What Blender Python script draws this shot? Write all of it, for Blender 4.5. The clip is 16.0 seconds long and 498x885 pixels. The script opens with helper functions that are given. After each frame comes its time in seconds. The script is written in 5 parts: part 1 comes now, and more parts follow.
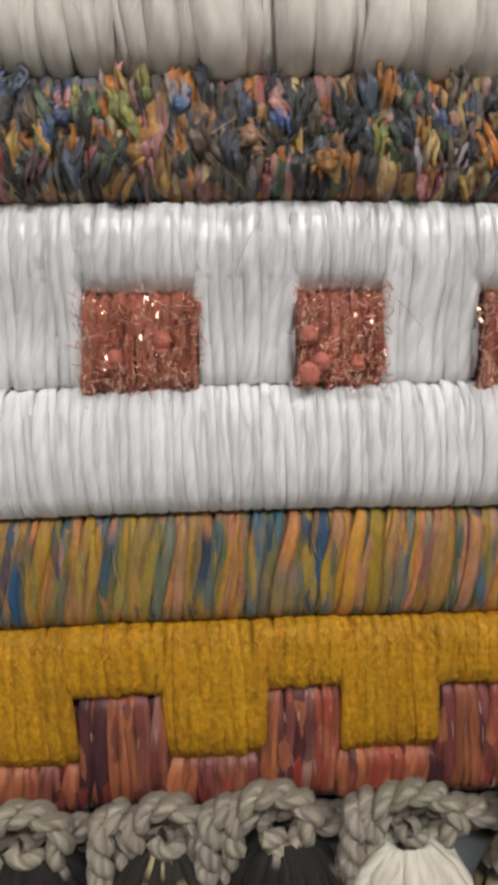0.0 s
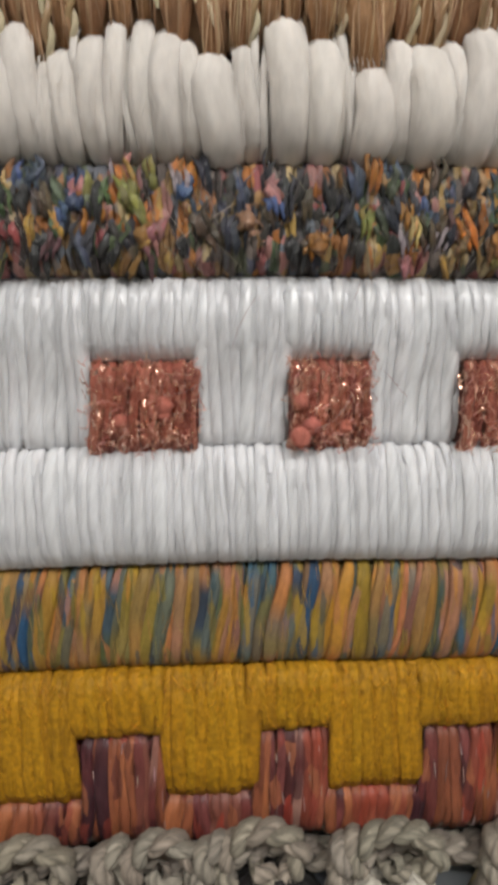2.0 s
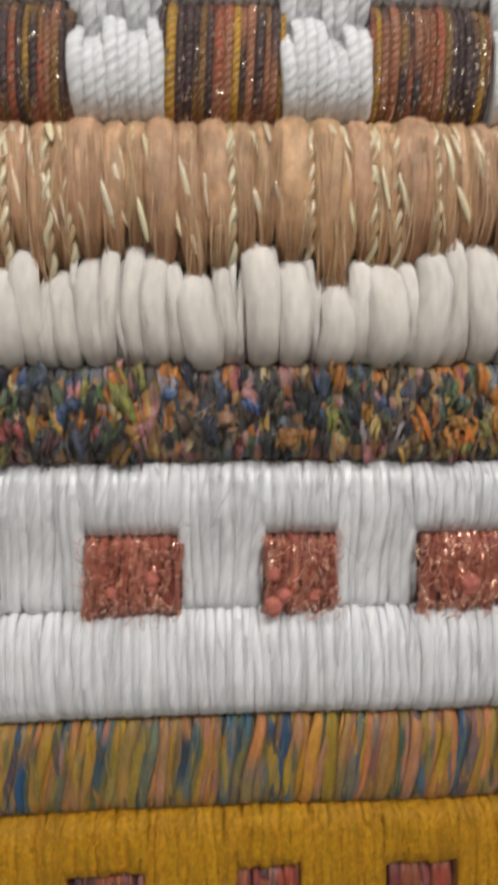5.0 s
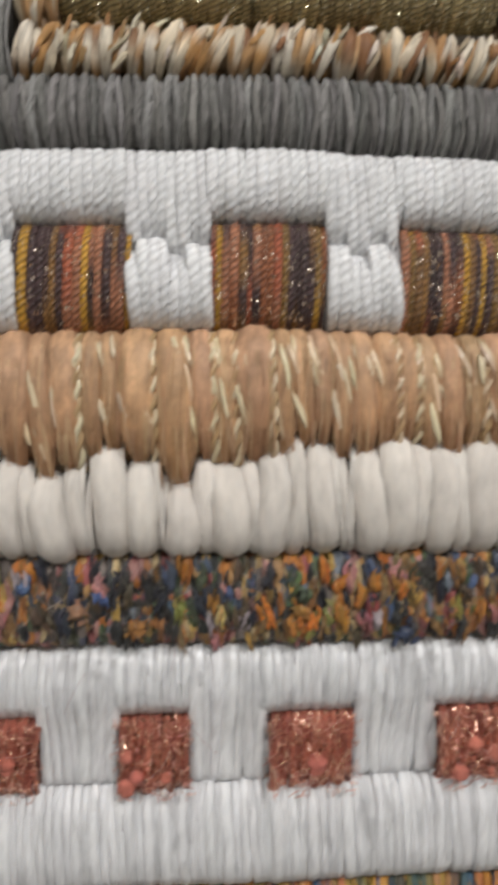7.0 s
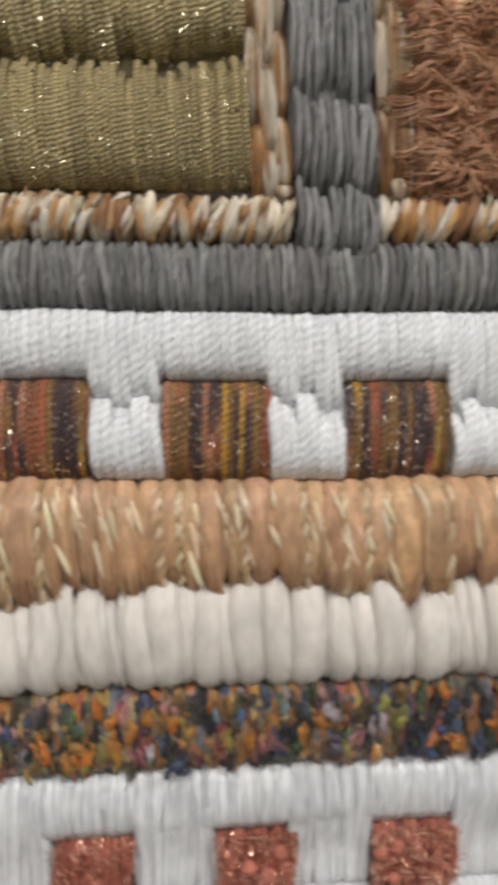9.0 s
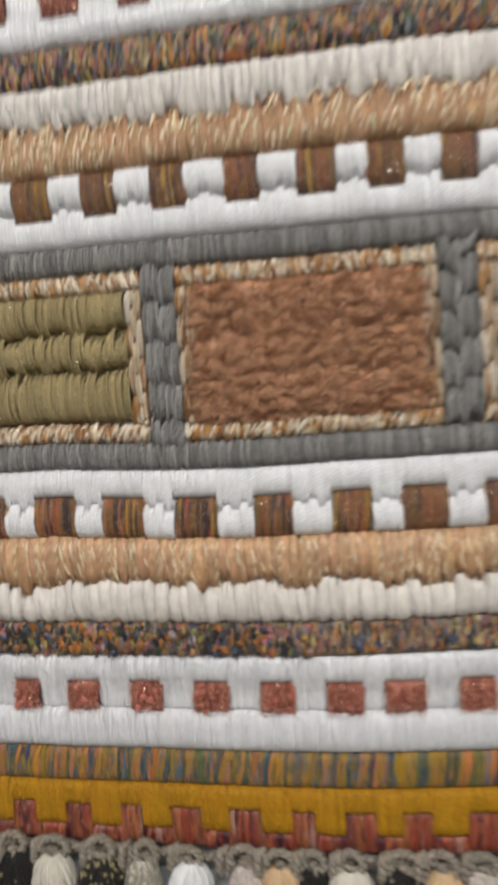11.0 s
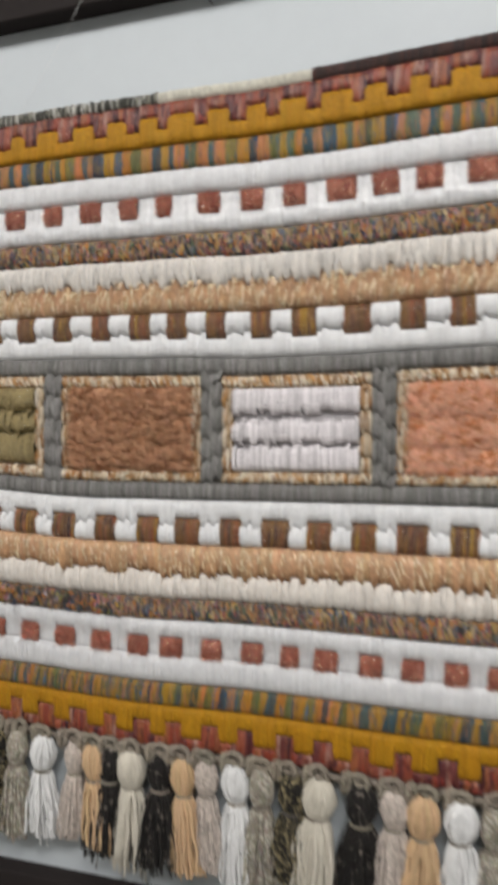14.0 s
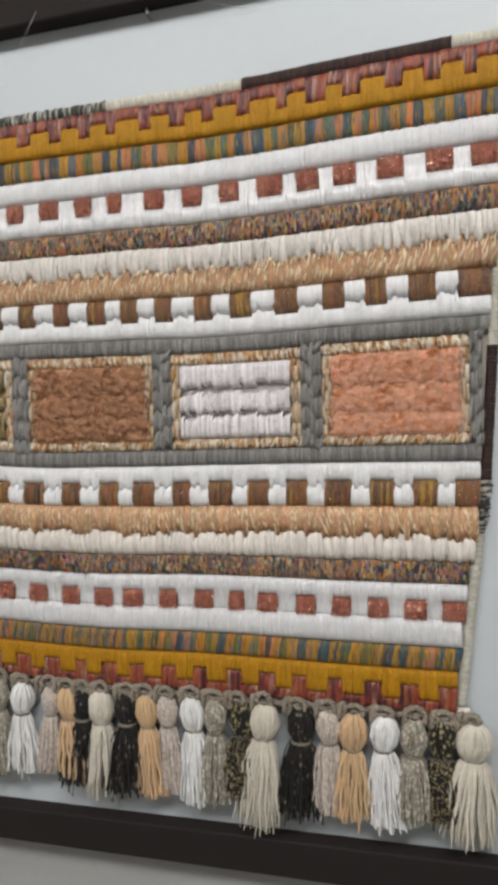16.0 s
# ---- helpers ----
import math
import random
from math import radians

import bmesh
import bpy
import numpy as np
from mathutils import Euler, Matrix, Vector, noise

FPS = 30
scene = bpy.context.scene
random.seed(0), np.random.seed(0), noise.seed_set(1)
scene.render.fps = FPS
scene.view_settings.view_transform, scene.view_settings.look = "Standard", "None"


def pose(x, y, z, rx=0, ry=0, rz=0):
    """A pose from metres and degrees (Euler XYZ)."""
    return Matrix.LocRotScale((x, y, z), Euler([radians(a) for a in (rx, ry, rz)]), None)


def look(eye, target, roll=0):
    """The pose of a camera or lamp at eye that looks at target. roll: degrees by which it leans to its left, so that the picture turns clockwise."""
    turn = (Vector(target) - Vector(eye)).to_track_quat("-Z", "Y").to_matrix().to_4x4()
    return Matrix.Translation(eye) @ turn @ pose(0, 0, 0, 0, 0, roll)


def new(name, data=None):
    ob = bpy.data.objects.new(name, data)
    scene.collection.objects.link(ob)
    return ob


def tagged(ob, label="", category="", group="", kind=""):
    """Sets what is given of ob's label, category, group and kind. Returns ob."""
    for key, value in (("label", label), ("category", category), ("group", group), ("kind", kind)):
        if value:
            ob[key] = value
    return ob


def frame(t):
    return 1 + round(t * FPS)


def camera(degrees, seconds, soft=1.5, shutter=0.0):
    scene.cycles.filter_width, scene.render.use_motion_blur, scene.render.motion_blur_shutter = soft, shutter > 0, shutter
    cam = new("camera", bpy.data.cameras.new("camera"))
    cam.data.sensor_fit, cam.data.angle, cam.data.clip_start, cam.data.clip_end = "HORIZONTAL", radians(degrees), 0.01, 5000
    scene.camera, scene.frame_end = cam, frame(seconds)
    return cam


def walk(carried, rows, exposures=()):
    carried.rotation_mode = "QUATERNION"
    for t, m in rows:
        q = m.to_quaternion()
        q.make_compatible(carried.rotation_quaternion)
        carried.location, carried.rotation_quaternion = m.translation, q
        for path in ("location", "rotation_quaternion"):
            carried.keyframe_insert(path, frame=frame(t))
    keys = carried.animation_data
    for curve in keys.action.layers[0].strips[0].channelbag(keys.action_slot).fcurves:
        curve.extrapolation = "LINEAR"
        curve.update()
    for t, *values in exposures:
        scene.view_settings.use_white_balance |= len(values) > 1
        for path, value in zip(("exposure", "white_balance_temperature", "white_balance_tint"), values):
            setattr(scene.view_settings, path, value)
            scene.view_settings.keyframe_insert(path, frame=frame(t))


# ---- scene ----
cam = camera(42.99, 16.0, soft=4.8, shutter=0.8)
PATH = [
    (0.0, pose(-0.1542, -0.1304, -0.2260, 82.46, 2.13, -2.96)),
    (0.5, pose(-0.1539, -0.1326, -0.2228, 81.38, 2.21, -3.45)),
    (1.0, pose(-0.1529, -0.1330, -0.2215, 82.47, 1.93, -3.57)),
    (1.5, pose(-0.1538, -0.1361, -0.2181, 83.47, 1.69, -3.04)),
    (2.0, pose(-0.1533, -0.1388, -0.2148, 83.59, 1.65, -2.92)),
    (2.5, pose(-0.1509, -0.1405, -0.2055, 84.12, 1.97, -3.66)),
    (3.0, pose(-0.1507, -0.1390, -0.2061, 83.91, 1.72, -3.33)),
    (3.2, pose(-0.1526, -0.1385, -0.2065, 83.03, 1.60, -3.26)),
    (5.3, pose(-0.1466, -0.1526, -0.1724, 86.69, 1.41, -3.32)),
    (5.5, pose(-0.1438, -0.1514, -0.1693, 87.18, 1.69, -3.53)),
    (6.0, pose(-0.1354, -0.1549, -0.1593, 86.87, 2.22, -3.53)),
    (6.5, pose(-0.1246, -0.1557, -0.1478, 87.26, 2.08, -3.47)),
    (7.0, pose(-0.1097, -0.1593, -0.1349, 87.33, 1.55, -3.01)),
    (7.5, pose(-0.0934, -0.1645, -0.1280, 87.15, 2.07, -2.54)),
    (8.0, pose(-0.0781, -0.1667, -0.1154, 87.09, 2.57, -2.48)),
    (8.5, pose(-0.0691, -0.1658, -0.0982, 87.81, 3.18, -3.09)),
    (9.0, pose(-0.0461, -0.1680, -0.0976, 87.03, 2.75, -2.57)),
    (9.5, pose(-0.0157, -0.1879, -0.0939, 85.98, 1.38, 0.24)),
    (10.0, pose(0.0059, -0.2390, -0.0907, 84.54, -0.48, -1.31)),
    (10.2, pose(0.0123, -0.2709, -0.0793, 84.76, 0.91, 0.33)),
    (12.3, pose(0.2435, -0.5180, -0.0012, 88.75, 1.72, 14.60)),
    (12.5, pose(0.2371, -0.5242, 0.0000, 89.31, 2.23, 11.52)),
    (13.0, pose(0.2646, -0.5383, 0.0109, 91.06, 3.91, 14.16)),
    (13.5, pose(0.3296, -0.5625, 0.0077, 90.63, 0.89, 20.65)),
    (14.0, pose(0.3987, -0.5907, -0.0051, 89.24, -0.18, 17.59)),
    (14.5, pose(0.4271, -0.6132, -0.0276, 87.51, 0.96, 17.59)),
    (15.0, pose(0.4509, -0.6354, -0.0269, 87.94, 0.69, 15.99)),
    (15.5, pose(0.4575, -0.6493, -0.0250, 87.74, 1.01, 15.76)),
    (16.0, pose(0.4618, -0.6568, -0.0263, 88.29, 1.41, 16.06)),
]
EXPOSURES = [(0.0, 0.19), (0.5, 0.21), (1.0, 0.13), (2.0, 0.06), (3.0, 0.05), (5.5, 0.02), (7.0, -0.03), (8.5, 0.0), (9.5, 0.02), (12.5, -0.01), (13.5, -0.05), (14.5, -0.02), (16.0, -0.02)]
walk(cam, PATH, EXPOSURES)

# ---- light ----
world = bpy.data.worlds.new("world")
scene.world = world
world.use_nodes = True
world.node_tree.nodes["Background"].inputs[0].default_value = (0.8, 0.85, 0.9, 1)
world.node_tree.nodes["Background"].inputs[1].default_value = 0.2


def area_light(name, eye, target, sx, sy, watts, colour):
    data = bpy.data.lights.new(name, "AREA")
    data.shape, data.size, data.size_y, data.energy, data.color = "RECTANGLE", sx, sy, watts, colour
    ob = new(name, data)
    ob.matrix_world = look(eye, target)
    return ob


area_light("ceiling_lamp_light", (0.75, -1.55, 1.52), (0.55, -1.2, 0.0), 1.2, 0.35, 63.0, (1.0, 0.975, 0.95))
area_light("ceiling_lamp_light", (-0.7, -1.75, 1.52), (-0.5, -1.35, 0.0), 1.2, 0.35, 37.0, (1.0, 0.975, 0.95))

# ---- materials ----


def nodes_of(name):
    mat = bpy.data.materials.new(name)
    mat.use_nodes = True
    nt = mat.node_tree
    return mat, nt.nodes, nt.links, nt.nodes["Principled BSDF"]


def math_node(nodes, links, op, a, b=None):
    n = nodes.new("ShaderNodeMath")
    n.operation = op
    for k, v in enumerate((a, b)):
        if v is None:
            continue
        if isinstance(v, (int, float)):
            n.inputs[k].default_value = v
        else:
            links.new(v, n.inputs[k])
    return n.outputs[0]


def yarn(name, rough=0.8, sheen=0.25, gloss=0.3, plies=0, turns=0.0, ply_depth=0.0004, fibre=0.5, fleck=0.0, fleck_size=1400.0,
         fleck_tint=(1.0, 0.75, 0.45), clumps=0.0, grain=0.0, patches=(), cell=(1.0, 4.0), patch_mix=1.0, ragged=0.0012, zones=(), ply_tone=0.0, soft=0.0):
    """Yarn: colour from the strand's own tint, fibres along it, ply twist, and metallic flecks."""
    mat, nodes, links, bsdf = nodes_of(name)
    tint = nodes.new("ShaderNodeAttribute")
    tint.attribute_name = "tint"
    along = nodes.new("ShaderNodeAttribute")
    along.attribute_name = "along"
    sep = nodes.new("ShaderNodeSeparateXYZ")
    links.new(along.outputs["Vector"], sep.inputs[0])
    u, v, seed = sep.outputs
    comb = nodes.new("ShaderNodeCombineXYZ")
    shear = math_node(nodes, links, "ADD", math_node(nodes, links, "MULTIPLY", u, 11.0), math_node(nodes, links, "MULTIPLY", v, turns * 3.0))
    links.new(shear, comb.inputs[0])
    links.new(math_node(nodes, links, "MULTIPLY", v, 170.0), comb.inputs[1])
    links.new(math_node(nodes, links, "MULTIPLY", seed, 37.0), comb.inputs[2])
    fib = nodes.new("ShaderNodeTexNoise")
    fib.inputs["Scale"].default_value, fib.inputs["Detail"].default_value = 1.0, 4.0
    links.new(comb.outputs[0], fib.inputs["Vector"])
    coord = nodes.new("ShaderNodeTexCoord")
    blot = nodes.new("ShaderNodeTexNoise")
    blot.inputs["Scale"].default_value, blot.inputs["Detail"].default_value = 60.0, 3.0
    links.new(coord.outputs["Object"], blot.inputs["Vector"])
    # tone: fibres and soft blotches
    tone = math_node(nodes, links, "ADD", math_node(nodes, links, "MULTIPLY", fib.outputs[0], 1.5 * fibre),
                     math_node(nodes, links, "MULTIPLY", blot.outputs[0], 0.35))
    tone = math_node(nodes, links, "ADD", tone, 1.0 - 0.75 * fibre - 0.175)
    mul = nodes.new("ShaderNodeVectorMath")
    mul.operation = "SCALE"
    links.new(tint.outputs["Color"], mul.inputs[0])
    links.new(tone, mul.inputs["Scale"])
    colour = mul.outputs[0]
    if patches:
        # spots of other dyes, drawn out along the strands, with ragged ends
        warp = nodes.new("ShaderNodeTexNoise")
        warp.inputs["Scale"].default_value, warp.inputs["Detail"].default_value = 420.0, 3.0
        links.new(coord.outputs["Object"], warp.inputs["Vector"])
        centred = nodes.new("ShaderNodeVectorMath")
        centred.operation = "SUBTRACT"
        links.new(warp.outputs["Color"], centred.inputs[0])
        centred.inputs[1].default_value = (0.5, 0.5, 0.5)
        shift = nodes.new("ShaderNodeVectorMath")
        shift.operation = "MULTIPLY_ADD"
        links.new(centred.outputs[0], shift.inputs[0])
        shift.inputs[1].default_value = (ragged, ragged, ragged * 3)
        links.new(coord.outputs["Object"], shift.inputs[2])
        size = nodes.new("ShaderNodeMapping")
        size.inputs["Scale"].default_value = (1000 / cell[0], 250.0, 1000 / cell[1])
        links.new(shift.outputs[0], size.inputs["Vector"])
        spot = nodes.new("ShaderNodeTexVoronoi")
        spot.inputs["Scale"].default_value = 1.0
        links.new(size.outputs[0], spot.inputs["Vector"])
        parts = nodes.new("ShaderNodeSeparateColor")
        links.new(spot.outputs["Color"], parts.inputs[0])
        ramp = nodes.new("ShaderNodeValToRGB")
        ramp.color_ramp.interpolation = "CONSTANT"
        while len(ramp.color_ramp.elements) < len(patches):
            ramp.color_ramp.elements.new(0.5)
        for k, c in enumerate(patches):
            ramp.color_ramp.elements[k].position = k / len(patches)
            ramp.color_ramp.elements[k].color = (*c, 1)
        links.new(parts.outputs[0], ramp.inputs[0])
        scaled = nodes.new("ShaderNodeVectorMath")
        scaled.operation = "SCALE"
        links.new(ramp.outputs[0], scaled.inputs[0])
        links.new(tone, scaled.inputs["Scale"])
        over = nodes.new("ShaderNodeMix")
        over.data_type = "RGBA"
        links.new(math_node(nodes, links, "MULTIPLY", math_node(nodes, links, "LESS_THAN", parts.outputs[1], patch_mix), min(1.0, 0.55 + patch_mix / 2)), over.inputs["Factor"])
        links.new(colour, over.inputs[6])
        links.new(scaled.outputs[0], over.inputs[7])
        colour = over.outputs[2]
    if zones:
        # stretches where the dye runs duller
        slow = nodes.new("ShaderNodeTexNoise")
        slow.inputs["Scale"].default_value, slow.inputs["Detail"].default_value = 42.0, 2.0
        links.new(coord.outputs["Object"], slow.inputs["Vector"])
        edge = nodes.new("ShaderNodeMapRange")
        edge.inputs["From Min"].default_value, edge.inputs["From Max"].default_value = 0.42, 0.62
        edge.inputs["To Max"].default_value = 0.42
        links.new(slow.outputs[0], edge.inputs["Value"])
        dull = nodes.new("ShaderNodeMix")
        dull.data_type = "RGBA"
        links.new(edge.outputs[0], dull.inputs["Factor"])
        links.new(colour, dull.inputs[6])
        dull.inputs[7].default_value = (*zones, 1)
        colour = dull.outputs[2]
    if grain:
        speck = nodes.new("ShaderNodeTexNoise")
        speck.inputs["Scale"].default_value, speck.inputs["Detail"].default_value = 850.0, 4.0
        links.new(coord.outputs["Object"], speck.inputs["Vector"])
        lift = nodes.new("ShaderNodeVectorMath")
        lift.operation = "SCALE"
        links.new(colour, lift.inputs[0])
        links.new(math_node(nodes, links, "ADD", math_node(nodes, links, "MULTIPLY", speck.outputs[0], 2.0 * grain), 1.0 - grain), lift.inputs["Scale"])
        colour = lift.outputs[0]
    height = math_node(nodes, links, "MULTIPLY", fib.outputs[0], 0.0009 * fibre)
    if plies:
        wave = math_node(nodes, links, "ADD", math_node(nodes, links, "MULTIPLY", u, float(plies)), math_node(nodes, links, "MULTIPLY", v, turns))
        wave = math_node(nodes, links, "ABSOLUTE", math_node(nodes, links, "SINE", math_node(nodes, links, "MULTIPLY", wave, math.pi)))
        height = math_node(nodes, links, "ADD", height, math_node(nodes, links, "MULTIPLY", wave, ply_depth))
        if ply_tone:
            # shade of the ply grooves put into the colour: hollows darker, crests paler
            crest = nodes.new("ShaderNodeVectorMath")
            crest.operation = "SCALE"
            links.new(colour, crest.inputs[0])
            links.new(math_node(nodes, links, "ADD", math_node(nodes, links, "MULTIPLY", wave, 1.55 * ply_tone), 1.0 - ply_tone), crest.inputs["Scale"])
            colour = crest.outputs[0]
    if clumps:
        fuzz = nodes.new("ShaderNodeTexNoise")
        fuzz.inputs["Scale"].default_value, fuzz.inputs["Detail"].default_value = 900.0, 3.0
        drawn = nodes.new("ShaderNodeMapping")
        drawn.inputs["Scale"].default_value = (1.0, 1.0, 0.4)
        links.new(coord.outputs["Object"], drawn.inputs["Vector"])
        links.new(drawn.outputs[0], fuzz.inputs["Vector"])
        height = math_node(nodes, links, "ADD", height, math_node(nodes, links, "MULTIPLY", fuzz.outputs[0], clumps))
    bump = nodes.new("ShaderNodeBump")
    bump.inputs["Strength"].default_value, bump.inputs["Distance"].default_value = 1.0, 1.0
    links.new(height, bump.inputs["Height"])
    normal = bump.outputs[0]
    bsdf.inputs["Roughness"].default_value = rough
    bsdf.inputs["Sheen Weight"].default_value = sheen * 0.2
    bsdf.inputs["Sheen Roughness"].default_value = 0.5
    bsdf.inputs["Specular IOR Level"].default_value = gloss
    if soft:
        bsdf.inputs["Subsurface Weight"].default_value = soft
        bsdf.inputs["Subsurface Radius"].default_value = (1.0, 0.95, 0.9)
        bsdf.inputs["Subsurface Scale"].default_value = 0.0016
    if fleck:
        cells = nodes.new("ShaderNodeTexVoronoi")
        cells.inputs["Scale"].default_value = fleck_size
        stretch = nodes.new("ShaderNodeMapping")
        stretch.inputs["Scale"].default_value = (1.0, 1.0, 0.45)
        links.new(coord.outputs["Object"], stretch.inputs["Vector"])
        links.new(stretch.outputs[0], cells.inputs["Vector"])
        sp = nodes.new("ShaderNodeSeparateColor")
        links.new(cells.outputs["Color"], sp.inputs[0])
        on = math_node(nodes, links, "LESS_THAN", sp.outputs[0], fleck)
        mix = nodes.new("ShaderNodeMix")
        mix.data_type = "RGBA"
        links.new(on, mix.inputs["Factor"])
        links.new(colour, mix.inputs[6])
        mix.inputs[7].default_value = (*fleck_tint, 1)
        colour = mix.outputs[2]
        links.new(on, bsdf.inputs["Metallic"])
        links.new(math_node(nodes, links, "SUBTRACT", rough, math_node(nodes, links, "MULTIPLY", on, rough - 0.16)), bsdf.inputs["Roughness"])
        off = nodes.new("ShaderNodeVectorMath")
        off.operation = "SUBTRACT"
        links.new(cells.outputs["Color"], off.inputs[0])
        off.inputs[1].default_value = (0.5, 0.5, 0.5)
        sc = nodes.new("ShaderNodeVectorMath")
        sc.operation = "SCALE"
        links.new(off.outputs[0], sc.inputs[0])
        links.new(math_node(nodes, links, "MULTIPLY", on, 1.5), sc.inputs["Scale"])
        add = nodes.new("ShaderNodeVectorMath")
        links.new(normal, add.inputs[0])
        links.new(sc.outputs[0], add.inputs[1])
        nz = nodes.new("ShaderNodeVectorMath")
        nz.operation = "NORMALIZE"
        links.new(add.outputs[0], nz.inputs[0])
        normal = nz.outputs[0]
    links.new(colour, bsdf.inputs["Base Color"])
    links.new(normal, bsdf.inputs["Normal"])
    return mat


def plain(name, colour, rough=0.7, spread=0.1, scale=6.0, fine=160.0, bump=0.0003, gloss=0.4):
    mat, nodes, links, bsdf = nodes_of(name)
    coord = nodes.new("ShaderNodeTexCoord")
    big, small = nodes.new("ShaderNodeTexNoise"), nodes.new("ShaderNodeTexNoise")
    big.inputs["Scale"].default_value, small.inputs["Scale"].default_value = scale, fine
    big.inputs["Detail"].default_value = small.inputs["Detail"].default_value = 5.0
    for n in (big, small):
        links.new(coord.outputs["Object"], n.inputs["Vector"])
    tone = math_node(nodes, links, "ADD", math_node(nodes, links, "MULTIPLY", big.outputs[0], spread), math_node(nodes, links, "MULTIPLY", small.outputs[0], spread))
    tone = math_node(nodes, links, "ADD", tone, 1.0 - spread)
    rgb = nodes.new("ShaderNodeRGB")
    rgb.outputs[0].default_value = (*colour, 1)
    mul = nodes.new("ShaderNodeVectorMath")
    mul.operation = "SCALE"
    links.new(rgb.outputs[0], mul.inputs[0])
    links.new(tone, mul.inputs["Scale"])
    links.new(mul.outputs[0], bsdf.inputs["Base Color"])
    b = nodes.new("ShaderNodeBump")
    b.inputs["Distance"].default_value = 1.0
    links.new(math_node(nodes, links, "MULTIPLY", small.outputs[0], bump), b.inputs["Height"])
    links.new(b.outputs[0], bsdf.inputs["Normal"])
    bsdf.inputs["Roughness"].default_value = rough
    bsdf.inputs["Specular IOR Level"].default_value = gloss
    return mat


